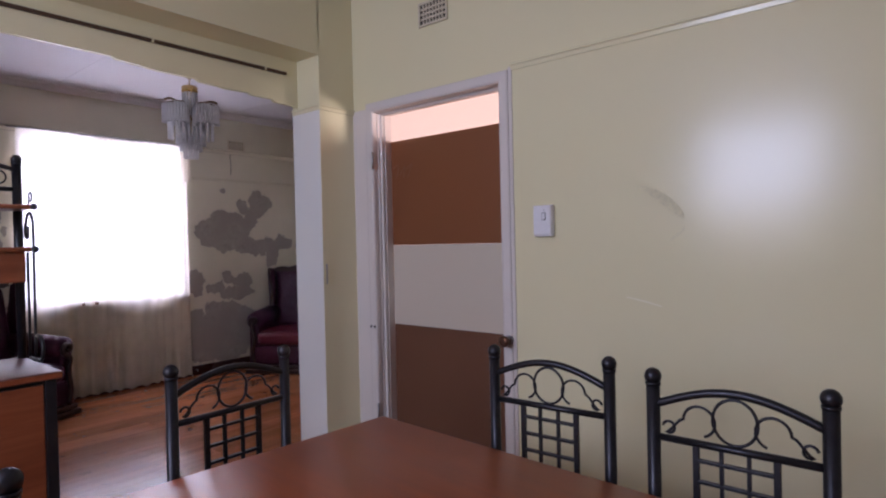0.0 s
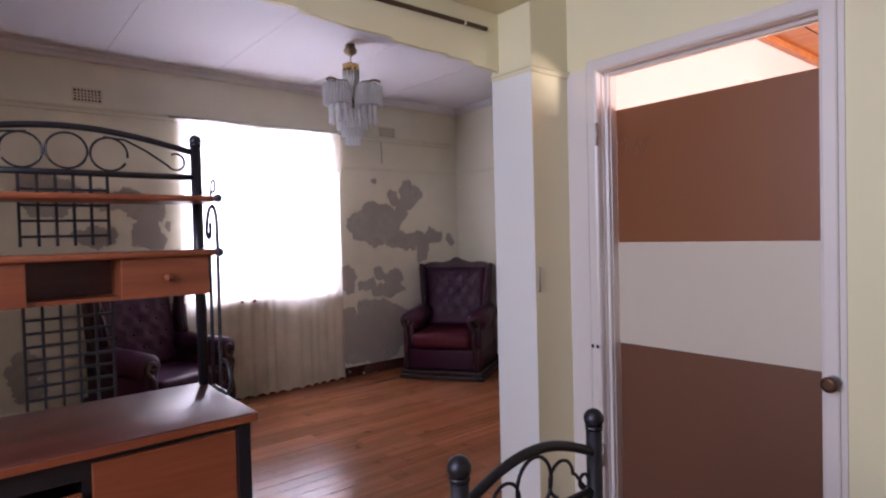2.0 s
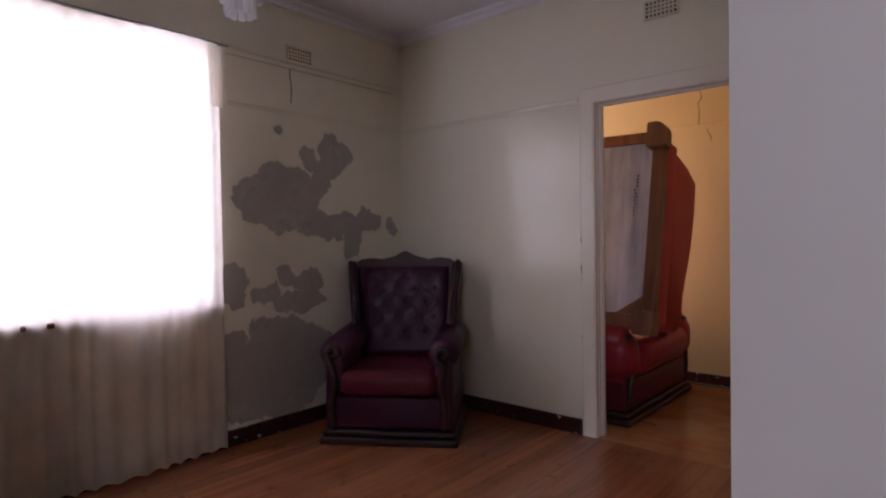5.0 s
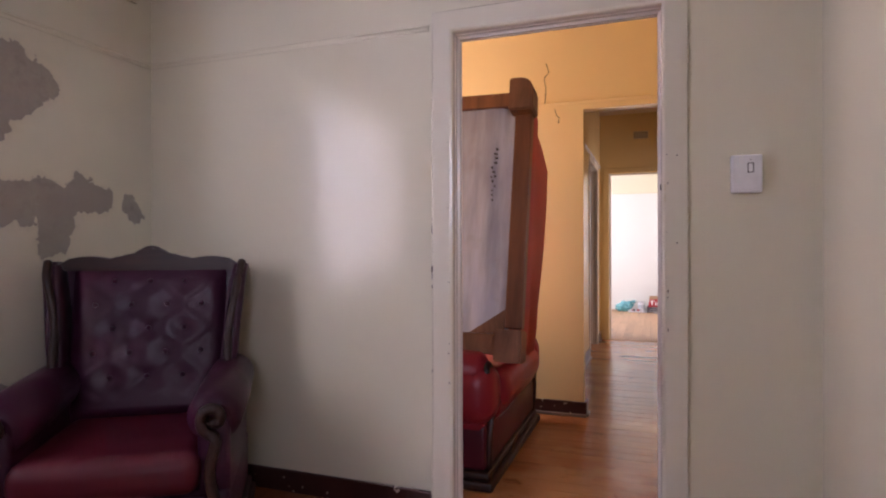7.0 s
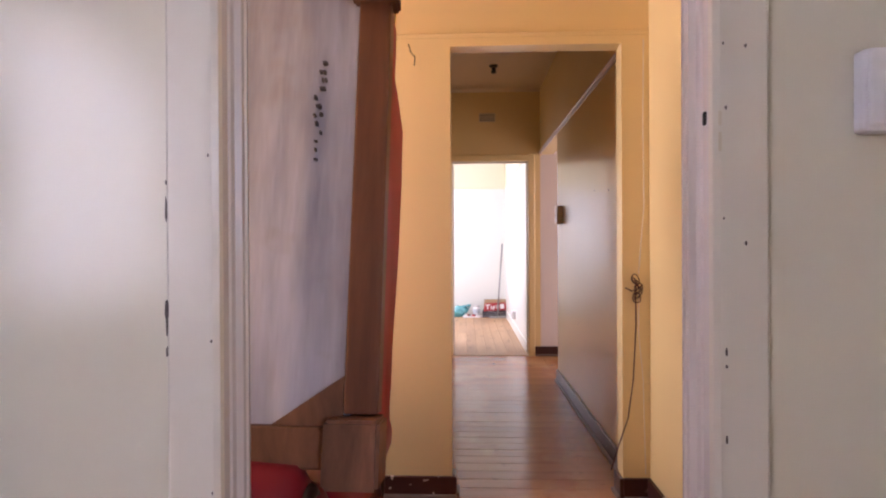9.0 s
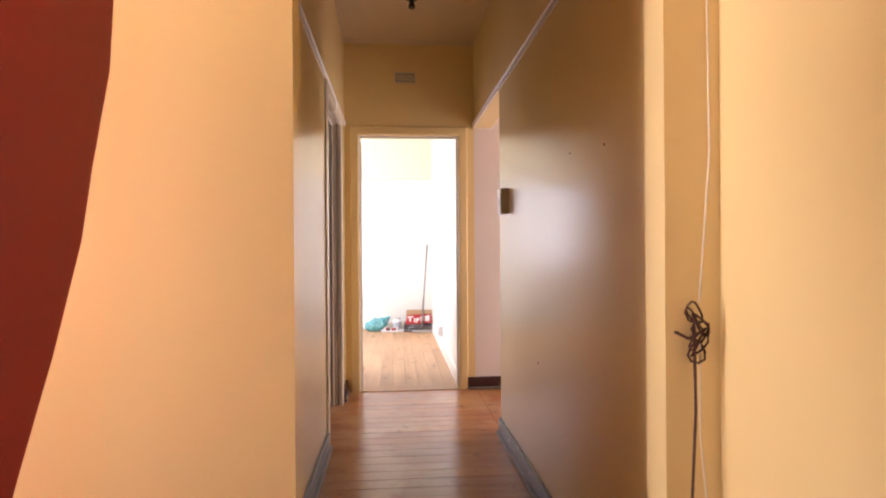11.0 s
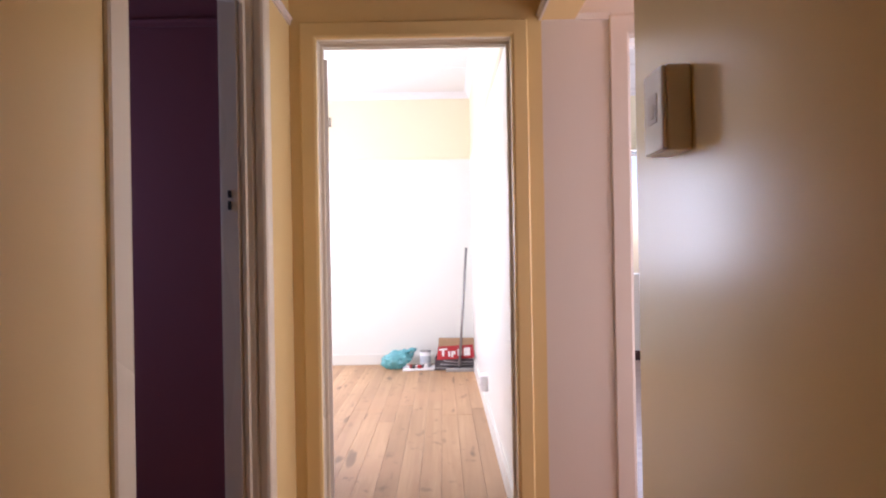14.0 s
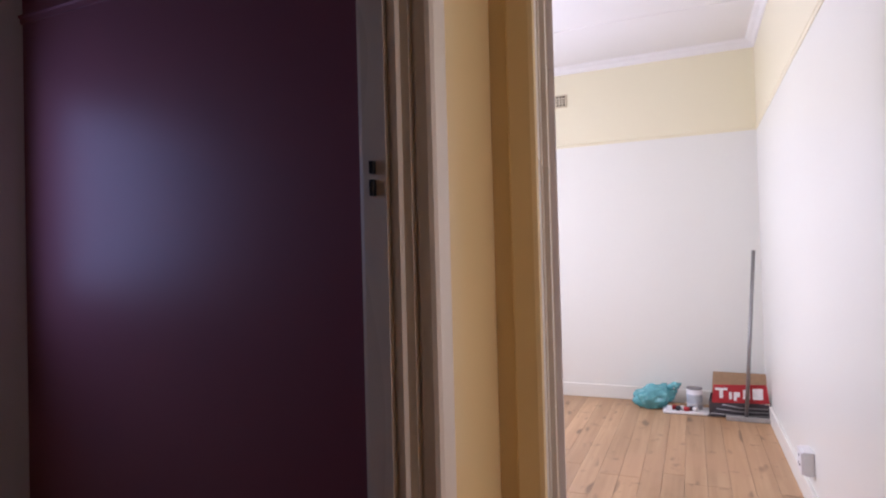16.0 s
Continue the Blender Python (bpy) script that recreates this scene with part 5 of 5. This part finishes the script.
# ---- chandelier ----
def chandelier():
    cx, cy = -4.80, 2.365
    M_ANTIQUE = plain("antique_brass", (0.36, 0.27, 0.17), 0.3, 0.9)
    th = thing("chandelier", pose(cx, cy, 0), "brass chandelier hung with tiers of frosted glass tubes", "lamp")
    part("canopy", tube(bmesh.new(), [(0, 0, CEIL), (0, 0, CEIL - 0.03), (0, 0, CEIL - 0.04), (0, 0, CEIL - 0.065), (0, 0, CEIL - 0.085)], [0.035, 0.04, 0.05, 0.045, 0.010], 18), M_ANTIQUE, th)
    ch = bmesh.new()
    for k in range(4):
        c = CEIL - 0.085 - 0.018 * k
        tube(ch, [(0.007 * math.cos(a) * (k % 2), 0.007 * math.cos(a) * (1 - k % 2), c + 0.013 * math.sin(a)) for a in [j * math.tau / 8 for j in range(9)]], 0.002, 5)
    part("chain", ch, M_BRASS, th)
    part("collar", tube(bmesh.new(), [(0, 0, 2.685), (0, 0, 2.68), (0, 0, 2.632), (0, 0, 2.627)], [0.055, 0.062, 0.062, 0.055], 20), M_BRASS, th, "pierced brass collar")
    part("stem", tube(bmesh.new(), [(0, 0, 2.66), (0, 0, 2.25)], 0.008, 8), M_BRASS, th)
    one = {}

    def arch(d):
        return 2.385 + 0.14 * math.sin(math.pi * min(1, d / 0.34)) ** 1.1

    def glass_tube(x, y, zt, zb, r=0.011):
        key = (round(zt - zb, 3), r)
        if key not in one:
            one[key] = tube(bmesh.new(), [(0, 0, 0), (0, 0, zb - zt)], r, 7)
            me = bpy.data.meshes.new("glass_tube")
            bmesh.ops.recalc_face_normals(one[key], faces=one[key].faces)
            one[key].to_mesh(me)
            me.materials.append(M_FROST)
            one[key] = me
        ob = new("glass_tube", one[key])
        ob.parent, ob.location = th, (x, y, zt)

    for k in range(12):
        a = k * math.tau / 12
        glass_tube(0.052 * math.cos(a), 0.052 * math.sin(a), 2.63, 2.44, 0.011)
    for q in range(3):
        t = radians(38 + 120 * q)
        ox, oy = 0.130 * math.cos(t), 0.130 * math.sin(t)
        arm = [(0.008 * math.cos(t), 0.008 * math.sin(t), 2.40)]
        for k in range(1, 9):
            d = 0.225 * k / 8
            arm.append((d * math.cos(t), d * math.sin(t), arch(d) + 0.030))
        part("arm", tube(bmesh.new(), arm, 0.009, 8), M_ANTIQUE, th, "beaded antique brass arm")
        ring = [(ox + 0.094 * math.cos(a), oy + 0.094 * math.sin(a), arch(math.hypot(ox + 0.094 * math.cos(a), oy + 0.094 * math.sin(a)))) for a in [j * math.tau / 20 for j in range(21)]]
        part("beaded_ring", tube(bmesh.new(), ring, 0.0065, 6), M_ANTIQUE, th)
        for k in range(26):
            a = k * math.tau / 26
            gx, gy = ox + 0.094 * math.cos(a), oy + 0.094 * math.sin(a)
            top = round(arch(math.hypot(gx, gy)), 2)
            glass_tube(gx, gy, top, top - 0.15, 0.0125)
        for k in range(9):
            a = k * math.tau / 9
            glass_tube(ox * 0.8 + 0.075 * math.cos(a), oy * 0.8 + 0.075 * math.sin(a), 2.38, 2.235, 0.013)
    for r, n, zt, zb in ((0.105, 22, 2.34, 2.20), (0.076, 16, 2.29, 2.15), (0.048, 10, 2.24, 2.09)):
        for k in range(n):
            a = k * math.tau / n
            glass_tube(r * math.cos(a), r * math.sin(a), zt, zb, 0.012)
    return th


chandelier()


# ---- things in the bedroom corner ----
box = thing("cardboard_box", pose(-3.53, 13.10, 0.0, 0, 0, -4), "open cardboard box with red and white print, full of dark clutter", "box")
for a in ((-0.20, 0.20, -0.14, -0.135), (-0.20, 0.20, 0.135, 0.14), (-0.20, -0.195, -0.135, 0.135), (0.195, 0.20, -0.135, 0.135)):
    part("side", one_box(*a, 0.01, 0.115), M_CHAR, box)
part("flap", extrude([(-0.18, 0.0), (0.19, 0.0), (0.175, 0.15), (-0.165, 0.15)], 0.004, lambda a, b, d: (a, -0.141 + 0.1 * b + d, 0.105 + b * 0.85 + 0.06 * (a + 0.18))), M_REDCARD, box, "red printed flap with white lettering blocks")
part("flap", extrude([(-0.19, 0.0), (0.19, 0.0), (0.18, 0.16), (-0.18, 0.16)], 0.004, lambda a, b, d: (a, 0.137 + 0.2 * b - d, 0.115 + b)), M_CARD, box, "plain cardboard flap")
for k, (a, b, lo, hi) in enumerate(((-0.155, -0.075, 0.105, 0.125), (-0.128, -0.104, 0.04, 0.105), (-0.066, -0.046, 0.03, 0.09), (-0.036, -0.016, 0.02, 0.09), (-0.016, 0.005, 0.05, 0.09), (0.025, 0.07, 0.035, 0.11), (0.085, 0.15, 0.03, 0.12))):
    part("print", extrude([(a, lo), (b, lo), (b, hi), (a, hi)], 0.002, lambda p, q, d: (p, -0.1435 + 0.1 * q + d, 0.105 + q * 0.85 + 0.06 * (p + 0.18))), M_INK, box)
for k in range(6):
    part("rod", tube(bmesh.new(), [(-0.21 + 0.02 * k, -0.150 - 0.006 * (k % 3), 0.012 + 0.018 * k), (0.0, -0.155, 0.016 + 0.014 * k), (0.21, -0.149 - 0.005 * (k % 2), 0.03 + 0.012 * k)], 0.005, 6), M_STEEL if k % 2 else M_CHAR, box)
cl = random.Random(5)
for k in range(9):
    x, y = -0.15 + 0.3 * cl.random(), -0.09 + 0.18 * cl.random()
    part("contents", tube(bmesh.new(), [(x, y, 0.05), (x + cl.uniform(-0.06, 0.06), y + cl.uniform(-0.03, 0.03), 0.10 + 0.07 * cl.random())], 0.014, 6), M_CHAR if k % 3 else M_STEEL, box)
part("base", one_box(-0.2, 0.2, -0.14, 0.14, 0.0, 0.0099), M_CARD, box)

sq = thing("floor_squeegee", pose(-3.50, 12.92, 0), "floor squeegee with a thin steel pole leaning in the corner", "broom")
part("pole", tube(bmesh.new(), [(0, 0, 0.03), (0.095, 0.20, 1.205)], 0.013, 10), M_STEEL, sq)
part("head", one_box(-0.13, 0.17, -0.025, 0.02, 0.0, 0.03, 0.005), plain("grey_rubber", (0.38, 0.36, 0.34), 0.6), sq)

bag = thing("plastic_bag", pose(-4.125, 13.14, 0), "crumpled teal plastic bag lying against the skirting", "bag")
bmb = bmesh.new()
made = bmesh.ops.create_icosphere(bmb, subdivisions=4, radius=1.0)
for v in made["verts"]:
    p = v.co.copy()
    n = 1 + 0.28 * noise.noise(p * 2.1) + 0.12 * abs(noise.noise(p * 6.0)) - 0.05
    v.co = Vector((0.155 * p.x * n, 0.11 * p.y * n, max(0.0, 0.085 + 0.095 * p.z * n + 0.02 * p.x)))
part("sack", bmb, M_TEAL, bag)
part("tied_end", tube(bmesh.new(), [(0.10, 0, 0.15), (0.15, -0.01, 0.19), (0.18, -0.02, 0.17)], [0.03, 0.018, 0.04], 9), M_TEAL, bag)

tray = thing("plastic_tray", pose(-3.89, 13.06, 0, 0, 0, 3), "white plastic tray with scraps on it, on the bare floor", "tray")
part("dish", rounded(-0.17, 0.17, -0.09, 0.09, 0.0, 0.022, 0.008, 2), M_PLASTIC, tray)
can = thing("paint_can", pose(-3.835, 13.10, 0.022), "white tin can with a faded label, standing on a tray", "can")
part("body", tube(bmesh.new(), [(0, 0, 0), (0, 0, 0.15)], 0.055, 18), M_PLASTIC, can)
part("rim", tube(bmesh.new(), [(0, 0, 0.15), (0, 0, 0.156)], 0.058, 18), M_STEEL, can)
part("label", tube(bmesh.new(), [(0, 0, 0.045), (0, 0, 0.11)], 0.0556, 18, cap=False), plain("faded_label", (0.5, 0.55, 0.6), 0.5), can)
for k in range(7):
    s = tagged(finish("scrap", rounded(-0.02, 0.02, -0.015, 0.015, 0, 0.03, 0.006, 2), (M_INK, M_REDCARD, M_CHAR)[k % 3]), "small crumpled scrap lying on the tray", "scrap", "scraps on the tray")
    s.matrix_world = pose(-4.01 + 0.03 * k, 13.005 + 0.02 * (k % 2), 0.022, 0, 0, 40 * k)


# ---- floorboards ----
BOARDS = {}


def board_mesh(length, width, mat):
    key = (round(length, 3), round(width, 3), mat.name)
    if key not in BOARDS:
        l, w, c = length / 2 - 0.0004, width / 2 - 0.0006, 0.0010
        ring = lambda a, b, z: [(-a, -b, z), (a, -b, z), (a, b, z), (-a, b, z)]
        verts = ring(l, w, -0.0155) + ring(l, w, -c) + ring(l - c, w - c, 0)
        faces = [(8, 9, 10, 11)] + [(4 * r + k, 4 * r + (k + 1) % 4, 4 * r + 4 + (k + 1) % 4, 4 * r + 4 + k) for r in range(2) for k in range(4)]
        me = bpy.data.meshes.new("floorboard")
        me.from_pydata(verts, [], faces)
        me.materials.append(mat)
        BOARDS[key] = me
    return BOARDS[key]


def lay(floor, x0, x1, y0, y1, width, along, mat, joints, seed):
    """Boards of one floor, each its own piece; joints: how many lengths make up a row."""
    rng = random.Random(seed)
    a0, a1, b0, b1 = (y0, y1, x0, x1) if along == "y" else (x0, x1, y0, y1)
    n = round((b1 - b0) / width)
    w = (b1 - b0) / n
    for k in range(n):
        cuts = [a0] + sorted(round(a0 + (a1 - a0) * ((j + 1) / joints + rng.choice((-0.12, -0.04, 0.05, 0.11)) / joints), 2) for j in range(joints - 1)) + [a1]
        for p, q in zip(cuts, cuts[1:]):
            ob = new("floorboard", board_mesh(q - p, w, mat))
            b = b0 + (k + 0.5) * w
            ob.location = ((p + q) / 2, b, 0) if along == "x" else (b, (p + q) / 2, 0)
            ob.rotation_euler = (0, 0, 0 if along == "x" else radians(90))
            ob.location.z += rng.uniform(-0.0006, 0.0)
            ob.parent = floor


lay(floor_living, WEST, DIV_E, -2.3, LN + 0.0, 0.105, "y", M_FLOOR, 3, 1)
lay(floor_dining, DIV_E, 2.4, -2.3, DN + 0.0, 0.105, "y", M_FLOOR, 1, 2)
lay(floor_hall, WEST, COR_E + 0.01, LN, END, 0.105, "x", M_HFLOOR, 2, 3)
lay(floor_bedroom, WEST, BED_E, END, FAR, 0.112, "y", M_PINE, 2, 4)
lay(floor_kitchen, COR_E + 0.01, -1.1, 8.42, END, 0.105, "x", M_HFLOOR, 1, 5)
lay(floor_east_room, BED_E, 2.4, END, FAR, 0.112, "x", M_GREY_BOARD, 2, 6)
